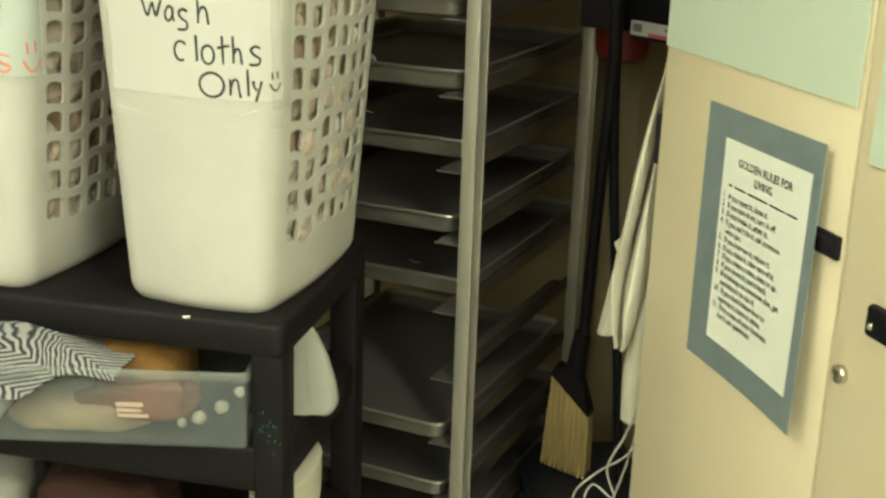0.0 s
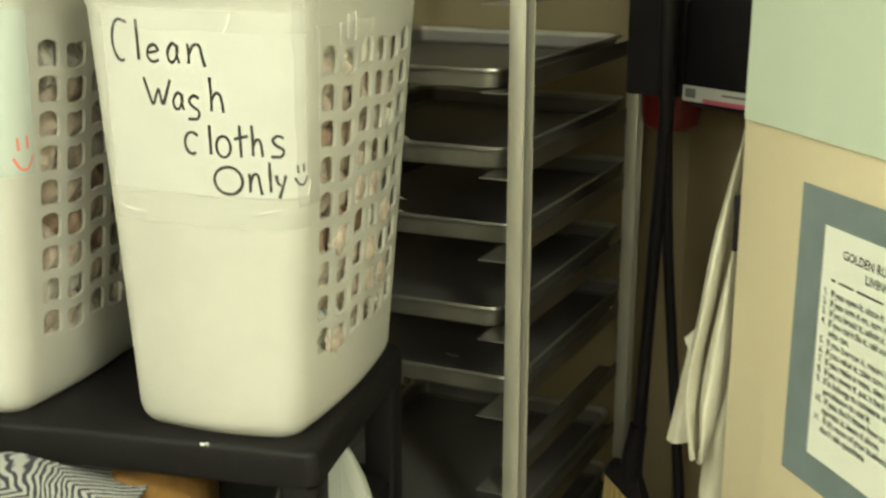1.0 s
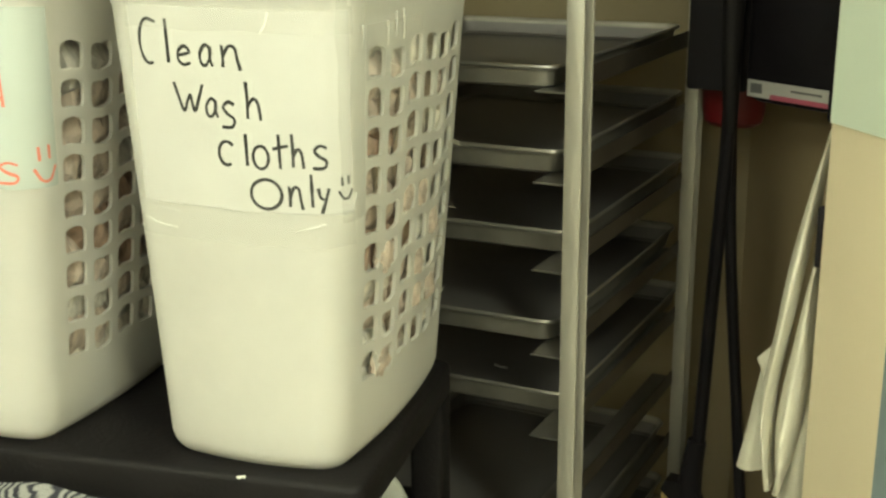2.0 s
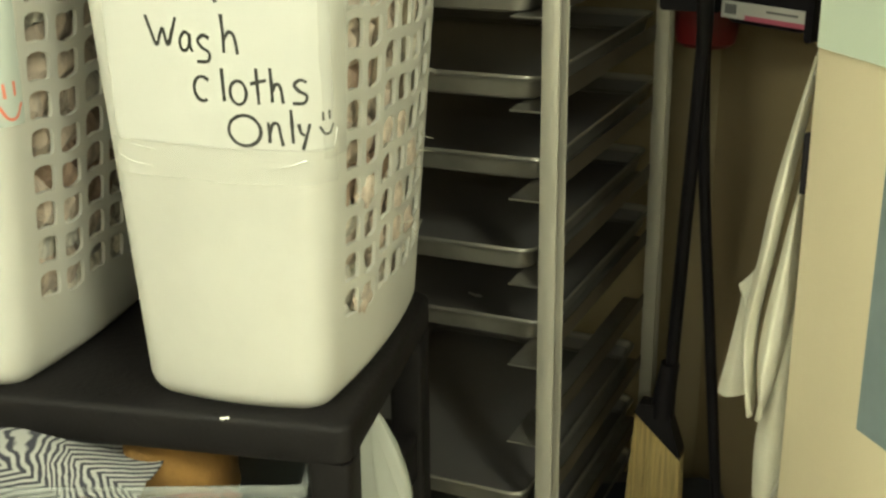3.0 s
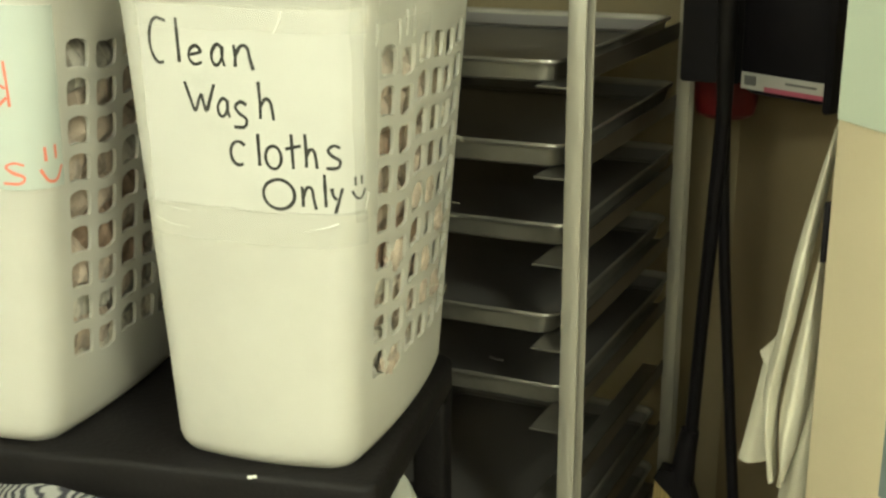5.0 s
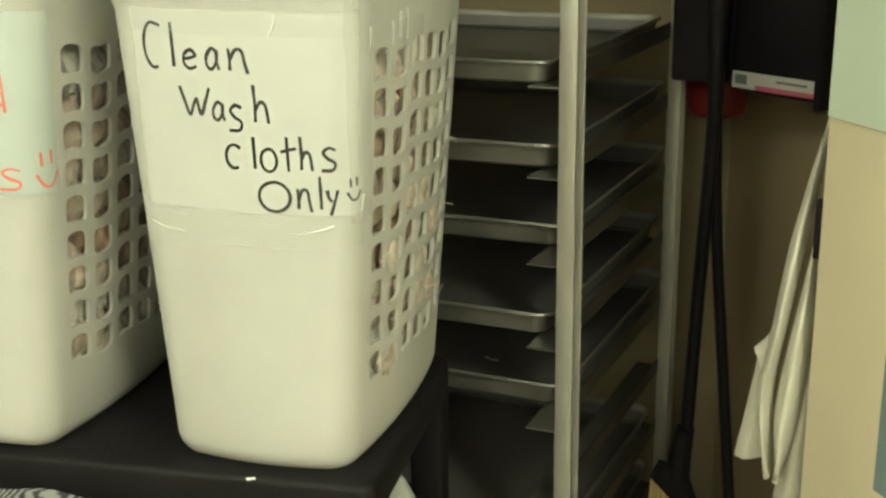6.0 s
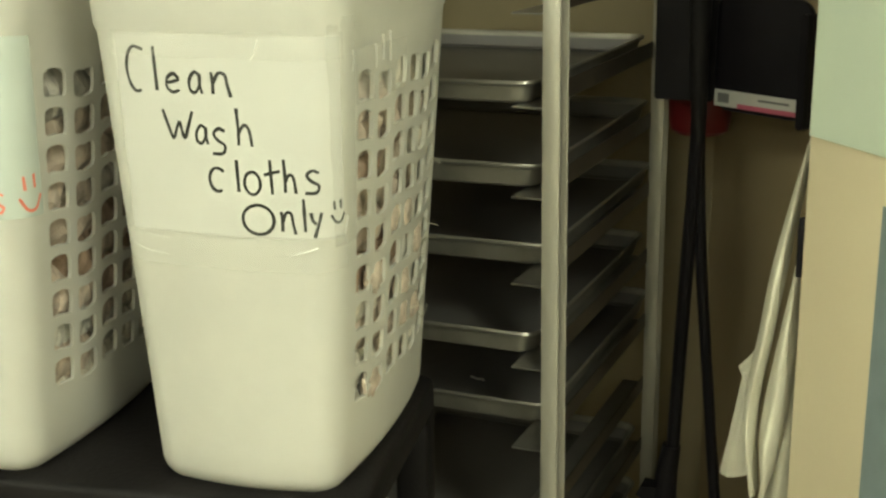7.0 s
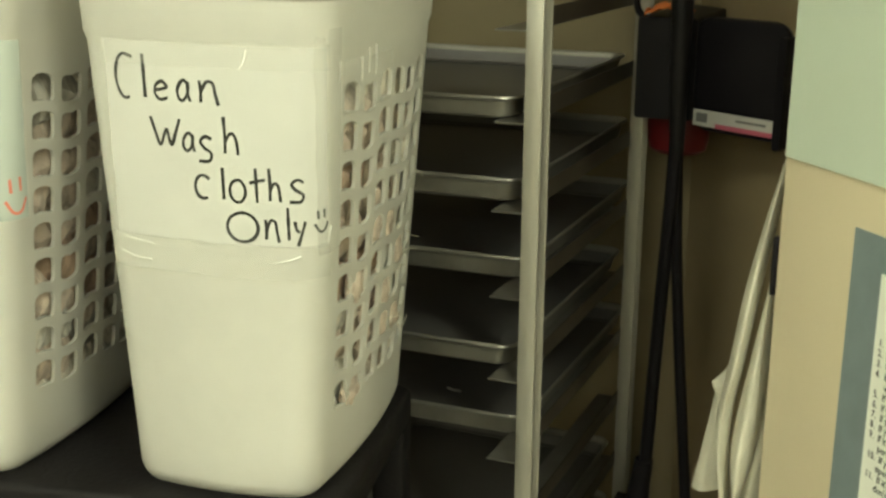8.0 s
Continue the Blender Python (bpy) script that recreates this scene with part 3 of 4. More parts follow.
def pan_rack():
    t = thing("sheet_pan_rack", pose(0, 0, 0), "tall aluminium bakery rack holding sheet pans", "rack")
    for x0, x1 in ((RX0, RX0 + 0.0265), (RX1 - 0.0265, RX1)):
        for y0, y1 in ((RY0, RY0 + 0.042), (RY1 - 0.036, RY1)):
            inner = x0 if x0 > (RX0 + RX1) / 2 else x1 - 0.004
            bm = bmesh.new()
            box(bm, inner, inner + 0.004, y0 + 0.0035, y1 - 0.0035, 0.12, 1.76)
            for ya in (y0, y1 - 0.0035):
                box(bm, x0, x1, ya, ya + 0.0035, 0.12, 1.76, 0.0012)
            part("post", bm, M_ALU, t, "open channel upright")
            bm = bmesh.new()
            c = Vector(((x0 + x1) / 2, (y0 + y1) / 2, 0.05))
            rr = [(c.x + dx, c.y + 0.05 * math.cos(w * math.pi / 8), 0.05 + 0.05 * math.sin(w * math.pi / 8)) for dx in (-0.014, 0.014) for w in range(16)]
            loft(bm, [rr[:16], rr[16:]])
            box(bm, c.x - 0.02, c.x + 0.02, c.y - 0.02, c.y + 0.02, 0.101, 0.121, 0.003)
            bmesh.ops.recalc_face_normals(bm, faces=bm.faces)
            part("caster", bm, M_BLACK_GLOSS, t)
    for z in (0.13, 1.72):
        for y0, y1 in ((RY0 + 0.002, RY0 + 0.030), (RY1 - 0.030, RY1 - 0.002)):
            box_part("crossbar", (RX0 + 0.0265, RX1 - 0.0265, y0, y1, z, z + 0.035), M_ALU, t, 0.003)
        for x0 in (RX0 + 0.001, RX1 - 0.0255):
            box_part("side_bar", (x0, x0 + 0.0245, RY0 + 0.042, RY1 - 0.036, z, z + 0.035), M_ALU, t, 0.003)
    for z in LEDGES:
        for s in (-1, 1):
            xi = RX1 - 0.0265 if s > 0 else RX0 + 0.0265
            bm = bmesh.new()
            box(bm, min(xi, xi - s * 0.048), max(xi, xi - s * 0.048), RY0 + 0.003, RY1 - 0.003, z - 0.0022, z)
            part("ledge", bm, M_LEDGE, t)
            # guide strip in the metal that has shade and reflection painted in
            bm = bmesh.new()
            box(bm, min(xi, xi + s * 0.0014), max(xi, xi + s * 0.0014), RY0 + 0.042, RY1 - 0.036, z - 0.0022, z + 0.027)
            part("guide", bm, M_GUIDE_SHADED, t)
    return t


pan_rack()


def sheet_pan():
    t = thing("sheet_pan", pose(0, 0, 0), "dull dark aluminium sheet pan with a rolled rim", "baking pan", "sheet pans in the rack")
    a, b = 0.228, 0.325
    bm = bmesh.new()
    rings = []
    for da, z in ((-0.001, 0.0225), (0.002, 0.029), (0.005, 0.030), (0.0062, 0.027), (0.0045, 0.0245), (0.001, 0.0262)):
        rings.append([(x, y, z) for x, y in round_rect(a - 0.006 + da, b - 0.006 + da, 0.026)])
    loft(bm, rings, False, False)
    bmesh.ops.recalc_face_normals(bm, faces=bm.faces)
    part("rim", bm, M_PAN, t, "bright rolled rim")
    bm = bmesh.new()
    loft(bm, [[(x, y, z) for x, y in round_rect(a - 0.006 + da, b - 0.006 + da, 0.026)] for da, z in ((-0.012, 0.0), (-0.006, 0.003), (-0.0005, 0.0245))], False, False)
    bmesh.ops.recalc_face_normals(bm, faces=bm.faces)
    part("pan_wall", bm, M_PAN_WALL, t)
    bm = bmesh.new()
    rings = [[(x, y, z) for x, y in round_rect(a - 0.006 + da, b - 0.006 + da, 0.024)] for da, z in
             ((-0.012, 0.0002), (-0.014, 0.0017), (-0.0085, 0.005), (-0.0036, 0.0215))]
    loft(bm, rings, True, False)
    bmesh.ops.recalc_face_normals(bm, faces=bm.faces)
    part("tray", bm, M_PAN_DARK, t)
    return t


pan = sheet_pan()
rnd = random.Random(5)
PANS = [(8, 2.170), (7, 2.205), (6, 2.245), (5, 2.205), (4, 2.245), (2, 2.165), (1, 2.185), (0, 2.20)]
first = True
for k, y in PANS:
    m = pose((RX0 + RX1) / 2 + rnd.uniform(-0.003, 0.003), y + 0.325, LEDGES[k] + 0.0008, 0, 0, rnd.uniform(-0.4, 0.4)) @ Matrix.Diagonal((1, 1, 1.14, 1))
    if first:
        pan.matrix_world = m
        first = False
    else:
        copy_thing(pan, m)


bm = bmesh.new()
for x, y, w in ((0, 0, 0.011), (0.012, 0.004, 0.006)):
    box(bm, x - w, x + w, y - 0.0022, y + 0.0022, 0, 0.0025, 0.0008)
scrap = tagged(part("paper_scrap", bm, M_LABEL), "small pale paper scrap on a sheet pan", "scrap")
scrap.matrix_world = pose(-0.789, 2.397, LEDGES[4] + 0.0026, 0, 0, -25)


# ---- storage cabinet ----
CAB = Matrix(((DIR.x, -OUT.x, 0, -0.196), (DIR.y, -OUT.y, 0, 2.003), (0, 0, 1, 0), (0, 0, 0, 1)))   # x along the face, y into the cabinet


def cabinet():
    t = thing("storage_cabinet", CAB, "cream laminate two-door storage cabinet with a small lock", "cabinet")
    bm = bmesh.new()
    for d in ((0.0, 0.018, 0.021, 0.40, 0.0, 2.0), (0.924, 0.942, 0.021, 0.40, 0.0, 2.0), (0.018, 0.924, 0.392, 0.40, 0.0, 2.0),
              (0.018, 0.924, 0.021, 0.392, 0.06, 0.08), (0.018, 0.924, 0.021, 0.392, 1.98, 2.0), (0.018, 0.924, 0.04, 0.055, 0.0, 0.06)):
        box(bm, *d)
    part("cabinet_body", bm, M_CREAM, t)
    left = box_part("door", (0.0, 0.4690, 0.0, 0.019, 0.065, 1.995), M_CREAM, t, 0.0022)
    right = box_part("door", (0.4725, 0.942, 0.0, 0.019, 0.065, 1.995), M_CREAM, t, 0.0022)
    bm = bmesh.new()
    ring = [(0.497 + 0.0115 * math.cos(w * math.pi / 12), 0.956 + 0.0115 * math.sin(w * math.pi / 12)) for w in range(24)]
    sc = lambda k, y: [(0.497 + (x - 0.497) * k, y, 0.956 + (z - 0.956) * k) for x, z in ring]
    loft(bm, [sc(1.0, 0.0), sc(1.0, -0.006), sc(0.85, -0.0085), sc(0.55, -0.0095), sc(0.5, -0.0075)])
    box(bm, 0.4962, 0.4978, -0.0082, -0.0070, 0.9525, 0.9595)
    bmesh.ops.recalc_face_normals(bm, faces=bm.faces)
    part("lock", bm, M_CHROME, right, "round chrome lock cylinder")
    bm = bmesh.new()
    box(bm, 0.392, 0.4660, -0.008, 0.0, 1.083, 1.112, 0.003)
    box(bm, 0.404, 0.460, -0.011, -0.006, 1.090, 1.106, 0.002)
    part("latch_strap", bm, M_BLACK_GLOSS, left, "black plastic latch strap")
    bm = bmesh.new()
    box(bm, 0.538, 0.632, -0.013, 0.0, 1.022, 1.060, 0.006)
    part("latch_catch", bm, M_BLACK_GLOSS, right, "black plastic latch catch")
    bm = bmesh.new()
    bmesh.ops.create_uvsphere(bm, u_segments=12, v_segments=8, radius=0.0045, matrix=pose(0.551, -0.013, 1.036))
    part("screw", bm, M_CHROME, right, "small bright screw head")
    return t


cabinet()


def pinned_sheet(name, label, category, x0, x1, z0, z1, y, material, curl, thick=0.0012, group="", slide=0.0):
    t = thing(name, CAB, label, category, group)
    bm = bmesh.new()

    def fn(i, j):
        c = y + curl(i, j)
        return Vector((x0 + (x1 - x0) * i + slide * c, -c, z0 + (z1 - z0) * j + 0.4 * slide * c))
    sheet(bm, fn, 24, 24, thick)
    part("sheet", bm, material, t)
    return t


pinned_sheet("mint_paper", "pale mint green paper sheet covering a cabinet door", "paper sheet", 0.004, 0.4660, 1.262, 1.93, 0.0025, M_MINT,
             lambda i, j: 0.004 * (1 - j) ** 3 * (0.4 + 0.6 * i), group="mint sheets")
pinned_sheet("mint_paper", "pale mint green paper sheet covering a cabinet door", "paper sheet", 0.500, 0.936, 1.207, 1.93, 0.0025, M_MINT,
             lambda i, j: 0.004 * (1 - j) ** 3, group="mint sheets")


def mat_curl(i, j):
    """The card lifts off the door along its free edge, most at the lower corner."""
    return 0.0015 + 0.020 * i ** 2.2 * (0.6 + 0.4 * (1 - j)) + 0.008 * i ** 3 * (1 - j) ** 3


MX0, MX1, MZ0, MZ1 = 0.1414, 0.4185, 0.846, 1.207
poster = pinned_sheet("poster", "blue-gray card with a printed white page of rules", "poster", MX0, MX1, MZ0, MZ1, 0.003, M_BLUE, mat_curl, 0.0012, "", 1.0)


def on_card(x, z, lift):
    c = 0.003 + mat_curl((x - MX0) / (MX1 - MX0), (z - MZ0) / (MZ1 - MZ0))
    return Vector((x + c, -c - lift, z + 0.4 * c))


bm = bmesh.new()
PX0, PX1, PZ0, PZ1 = 0.1930, 0.4010, 0.887, 1.168
sheet(bm, lambda i, j: on_card(PX0 + (PX1 - PX0) * i, PZ0 + (PZ1 - PZ0) * j, 0.0009), 20, 16)
part("page", bm, M_WHITE_PAPER, poster, "white printed page")


def print_line(text, x, z, size, align="LEFT"):
    cu = bpy.data.curves.new("line", "FONT")
    cu.body, cu.size, cu.align_x, cu.resolution_u = text, size, align, 2
    cu.offset = size * 0.018
    ob = new("line", cu)
    me = bpy.data.meshes.new_from_object(ob.evaluated_get(bpy.context.evaluated_depsgraph_get()))
    bpy.data.objects.remove(ob)
    for v in me.vertices:
        v.co = on_card(x + v.co.x * 0.94, z + v.co.y, 0.0016)
    me.materials.append(M_PRINT)
    ln = new("print_line", me)
    ln.parent = poster
    return ln


mid = (PX0 + PX1) / 2
print_line("GOLDEN RULES FOR", mid, 1.137, 0.0150, "CENTER")
print_line("LIVING", mid, 1.120, 0.0150, "CENTER")
bm = bmesh.new()
for x0, x1 in ((0.213, 0.222), (0.228, 0.256), (0.262, 0.310), (0.316, 0.352), (0.356, 0.380)):
    vs = [bm.verts.new(on_card(x, z, 0.0016)) for x, z in ((x0, 1.1065), (x1, 1.1065), (x1, 1.1092), (x0, 1.1092))]
    bm.faces.new(vs)
part("print_bars", bm, M_TAG_BAR, poster)
RULES = ["1.  If you open it, close it.", "2.  If you turn it on, turn it off.", "3.  If you break it, admit it.", "4.  If you can't fix it, call someone",
         "     who can.", "5.  If you borrow it, return it.", "6.  If you value it, take care of it.", "7.  If you make a mess, clean it up.",
         "8.  If you move it, put it back.", "9.  If it belongs to someone else, get", "     permission to use it.", "10.  If you don't know how to",
         "     operate it, leave it alone.", "11.  If it's none of your business,", "     don't ask questions."]
for k, text in enumerate(RULES):
    print_line(text, 0.2010, 1.0890 - 0.01185 * k, 0.0118)


# ---- hanging towel and its clip ----
def fold(parent, left, right, y0, depth, seed):
    """One hanging fold of cloth between two edges, each a line of (x, z) from top to bottom, bulging into the room."""
    def line(pts):
        ps = smooth_line([(x, 0, z) for x, z in pts], 10)
        return lambda t: ps[min(int(t * (len(ps) - 1)), len(ps) - 2)].lerp(ps[min(int(t * (len(ps) - 1)), len(ps) - 2) + 1], t * (len(ps) - 1) - min(int(t * (len(ps) - 1)), len(ps) - 2))
    a, b = line(left), line(right)

    def fn(i, j):
        p = a(j).lerp(b(j), i)
        k = noise.noise((i * 2.0 + seed, j * 3, seed)) * 0.30 + 0.07 * noise.noise((i * 6, j * 8, seed + 4))
        return Vector((p.x, y0 - depth * (math.sin(math.pi * i) + k * math.sin(math.pi * i)) * (0.35 + 0.65 * min(1, j * 2.2)), p.z))
    bm = bmesh.new()
    sheet(bm, fn, 16, 44, 0.004)
    return part("fold", bm, M_TOWEL, parent, sharp=75)


t = thing("towel", pose(0.010, 0, 0), "cream cotton towel hanging in long folds beside a cabinet", "towel", "towels hung beside the cabinet")
fold(t, [(-0.211, 1.251), (-0.23, 1.17), (-0.249, 1.075), (-0.262, 0.977), (-0.274, 0.898), (-0.273, 0.858), (-0.262, 0.796), (-0.253, 0.775)],
     [(-0.207, 1.237), (-0.214, 1.177), (-0.229, 1.073), (-0.242, 0.98), (-0.252, 0.912), (-0.254, 0.856), (-0.251, 0.798), (-0.25, 0.772)], 2.050, 0.034, 3)
fold(t, [(-0.217, 1.092), (-0.235, 0.979), (-0.247, 0.895), (-0.25, 0.838), (-0.241, 0.776)],
     [(-0.211, 1.093), (-0.21, 0.988), (-0.214, 0.901), (-0.224, 0.826), (-0.238, 0.774)], 2.040, 0.034, 9)
t = thing("towel", pose(0.010, 0, 0), "long pale towel hanging behind another towel", "towel", "towels hung beside the cabinet")
fold(t, [(-0.216, 0.981), (-0.222, 0.892), (-0.235, 0.803), (-0.245, 0.717), (-0.243, 0.634)],
     [(-0.21, 0.982), (-0.206, 0.866), (-0.205, 0.809), (-0.204, 0.726), (-0.208, 0.642)], 2.062, 0.018, 15)
t = thing("towel", pose(0.010, 0, 0), "small grayish towel hanging at the back", "towel", "towels hung beside the cabinet")
fold(t, [(-0.255, 0.98), (-0.276, 0.940), (-0.292, 0.92), (-0.287, 0.912), (-0.301, 0.819), (-0.312, 0.757)],
     [(-0.264, 0.981), (-0.263, 0.89), (-0.266, 0.819), (-0.27, 0.763)], 2.108, 0.014, 21)
bm = bmesh.new()
box(bm, -0.0080, -0.0015, -0.004, 0.016, 1.084, 1.160, 0.0025)
clip = thing("hook_clip", CAB, "black plastic clip on the cabinet edge", "clip")
part("clip_body", bm, M_BLACK_GLOSS, clip)


# ---- brooms and dustpan in the corner ----
tote = thing("storage_tote", pose(-0.47, 2.62, 0, 0, 0, 30), "dark navy plastic tote on the floor", "tote")
bm = bmesh.new()
loft(bm, [[(x, y, z) for x, y in round_rect(a, b, 0.03)] for a, b, z in ((0.11, 0.13, 0.0), (0.12, 0.14, 0.19))])
part("tote_body", bm, M_NAVY, tote)
bm = bmesh.new()
loft(bm, [[(x, y, z) for x, y in round_rect(a, b, 0.03)] for a, b, z in ((0.128, 0.148, 0.1905), (0.134, 0.154, 0.194), (0.134, 0.154, 0.208), (0.126, 0.146, 0.216))])
part("lid", bm, M_NAVY, tote)


def broom():
    t = thing("broom", pose(0, 0, 0), "angled broom with yellow bristles and black handle", "broom", "brooms")
    bm = bmesh.new()
    tube(bm, [(-0.480, 2.60, 0.52), (-0.468, 2.60, 0.85), (-0.455, 2.59, 1.12), (-0.447, 2.58, 1.46)], 0.0122, 10, 4)
    part("handle", bm, M_BLACK_GLOSS, t)
    bm = bmesh.new()
    tube(bm, [(-0.492, 2.60, 0.445), (-0.488, 2.60, 0.50), (-0.481, 2.60, 0.555)], 0.023, 12, 6, 0.017)
    part("socket", bm, M_BLACK_GLOSS, t)
    bm = bmesh.new()
    loft(bm, [[(-0.480, 2.585, 0.470), (-0.480, 2.615, 0.470), (-0.500, 2.615, 0.470), (-0.500, 2.585, 0.470)],
              [(-0.452, 2.580, 0.382), (-0.452, 2.620, 0.382), (-0.533, 2.620, 0.470), (-0.533, 2.580, 0.470)],
              [(-0.450, 2.580, 0.368), (-0.450, 2.620, 0.368), (-0.541, 2.620, 0.452), (-0.541, 2.580, 0.452)]])
    bmesh.ops.recalc_face_normals(bm, faces=bm.faces)
    part("broom_head", bm, M_BLACK_GLOSS, t)
    rr = random.Random(6)
    bm = bmesh.new()
    for i in range(34):
        for j in range(4):
            f = i / 33
            top = Vector((-0.452 - 0.085 * f, 2.584 + 0.0105 * j, 0.374 + 0.080 * f))
            foot = Vector((-0.452 - 0.098 * f + rr.uniform(-0.003, 0.003), 2.578 + 0.0145 * j, 0.222 + 0.018 * f + rr.uniform(-0.003, 0.003)))
            tube(bm, [top, (top + foot) / 2 + Vector((0, rr.uniform(-0.002, 0.002), 0)), foot], 0.0021, 4, 2)
    part("bristles", bm, M_BRISTLE, t, "straw-yellow bristles")
    return t


broom()

t = thing("pole", pose(0, 0, 0), "slim black metal pole leaning in the corner", "pole", "brooms")
bm = bmesh.new()
tube(bm, [(-0.374, 2.60, 0.2165), (-0.417, 2.605, 0.65), (-0.449, 2.61, 1.0), (-0.468, 2.62, 1.46)], 0.0102, 10, 4)
part("shaft", bm, M_BLACK_GLOSS, t)
bm = bmesh.new()
tube(bm, [(-0.4515, 2.588, 1.130), (-0.4545, 2.585, 1.26), (-0.4560, 2.583, 1.47)], 0.0115, 12, 5, 0.0205)
part("grip", bm, M_BLACK, t, "wide black foam grip")

PANM = pose(-0.436, 2.632, 0.0085, 0, 0, -29.5)
t = thing("dustpan", PANM, "black lobby dustpan hung on the wall with a store tag", "dustpan")
rings = []
for inset, y in ((0.066, 0.150), (0.040, 0.090), (0.014, 0.036), (0.002, 0.014), (0.0, 0.006), (0.002, 0.001), (0.008, -0.002)):
    rings.append([(0.092 + x, y, 1.268 + z) for x, z in round_rect(0.100 - inset, 0.098 - inset, 0.034 if inset < 0.03 else 0.02, 5)])
bm = bmesh.new()
loft(bm, rings)
bmesh.ops.recalc_face_normals(bm, faces=bm.faces)
part("pan_body", bm, M_BLACK_GLOSS, t)
bm = bmesh.new()
loft(bm, [[(0.186 + x, y, 1.252 + z) for x, z in round_rect(0.0075, 0.092, 0.007, 3)] for y in (0.020, -0.008, -0.012)])
bmesh.ops.recalc_face_normals(bm, faces=bm.faces)
part("side_lip", bm, M_BLACK_GLOSS, t)
bm = bmesh.new()
box(bm, 0.004, 0.174, -0.0055, -0.0030, 1.179, 1.207)
tag = part("store_tag", bm, M_LABEL, t, "white store tag with a pink strip")
bm = bmesh.new()
box(bm, 0.055, 0.174, -0.0068, -0.0057, 1.179, 1.187)
part("pink_strip", bm, M_PINK, tag)
bm = bmesh.new()
box(bm, 0.012, 0.036, -0.0068, -0.0057, 1.186, 1.202)
part("tag_bar", bm, M_TAG_BAR, tag)
bm = bmesh.new()
box(bm, 0.098, 0.160, -0.0068, -0.0057, 1.1955, 1.1990)
part("tag_bar", bm, M_TAG_BAR, tag)

t = thing("dustpan", pose(0, 0, 0), "black upright dustpan beside the brooms", "dustpan")
bm = bmesh.new()
loft(bm, [[(x - 0.488, y, 1.281 + z) for x, z in round_rect(0.052, 0.088, 0.007, 4)] for y in (2.625, 2.66, 2.945)])
bmesh.ops.recalc_face_normals(bm, faces=bm.faces)
part("pan_body", bm, M_BLACK_GLOSS, t)
bm = bmesh.new()
tube(bm, [(-0.530, 2.640, 1.362), (-0.546, 2.638, 1.385), (-0.546, 2.636, 1.43), (-0.530, 2.640, 1.455)], 0.006, 8, 6)
part("handle", bm, M_BLACK_GLOSS, t, "bent black handle")

t = thing("red_bowl", pose(-0.481, 2.73, 1.116), "red plastic scoop hanging behind the brooms", "scoop")
bm = bmesh.new()
loft(bm, [[(r * math.cos(w * math.pi / 12), 0.7 * r * math.sin(w * math.pi / 12), z) for w in range(24)] for r, z in
          ((0.040, 0.0), (0.052, 0.008), (0.057, 0.03), (0.058, 0.075))])
bmesh.ops.recalc_face_normals(bm, faces=bm.faces)
part("scoop_body", bm, M_RED, t)
t = thing("orange_rag", pose(-0.493, 2.66, 1.369), "orange cloth lying on the dustpan", "cloth")
bm = bmesh.new()
sheet(bm, lambda i, j: Vector((0.07 * (i - 0.5), 0.09 * (j - 0.5), 0.005 + 0.018 * abs(noise.noise((i * 4, j * 4, 2))) + 0.012 * math.sin(3 * i))), 14, 14, 0.003)
part("cloth", bm, M_ORANGE, t)

t = thing("cord", pose(0, 0, 0), "tangled white cord hanging beside the cabinet", "cord")
for pts in ([(-0.215, 2.03, 0.70), (-0.240, 2.03, 0.62), (-0.268, 2.04, 0.55), (-0.255, 2.05, 0.49), (-0.30, 2.06, 0.50), (-0.31, 2.06, 0.40), (-0.28, 2.06, 0.0)],
            [(-0.205, 2.03, 0.70), (-0.225, 2.03, 0.60), (-0.29, 2.05, 0.53), (-0.33, 2.06, 0.47), (-0.30, 2.06, 0.41), (-0.30, 2.05, 0.20), (-0.31, 2.06, 0.0)],
            [(-0.208, 2.035, 0.72), (-0.235, 2.04, 0.57), (-0.262, 2.05, 0.46), (-0.255, 2.05, 0.36), (-0.26, 2.06, 0.0)]):
    bm = bmesh.new()
    tube(bm, [(x + 0.022, y, z) for x, y, z in pts], 0.0019, 6, 8)
    part("strand", bm, M_CORD, t)


# ---- on the lower boards of the shelf ----
BIN = SHELF @ pose(-0.4145, SY0 - 0.004, 0, 0, 0, 15) @ pose(0.4145, -SY0 + 0.004, 0)   # the bin stands askew


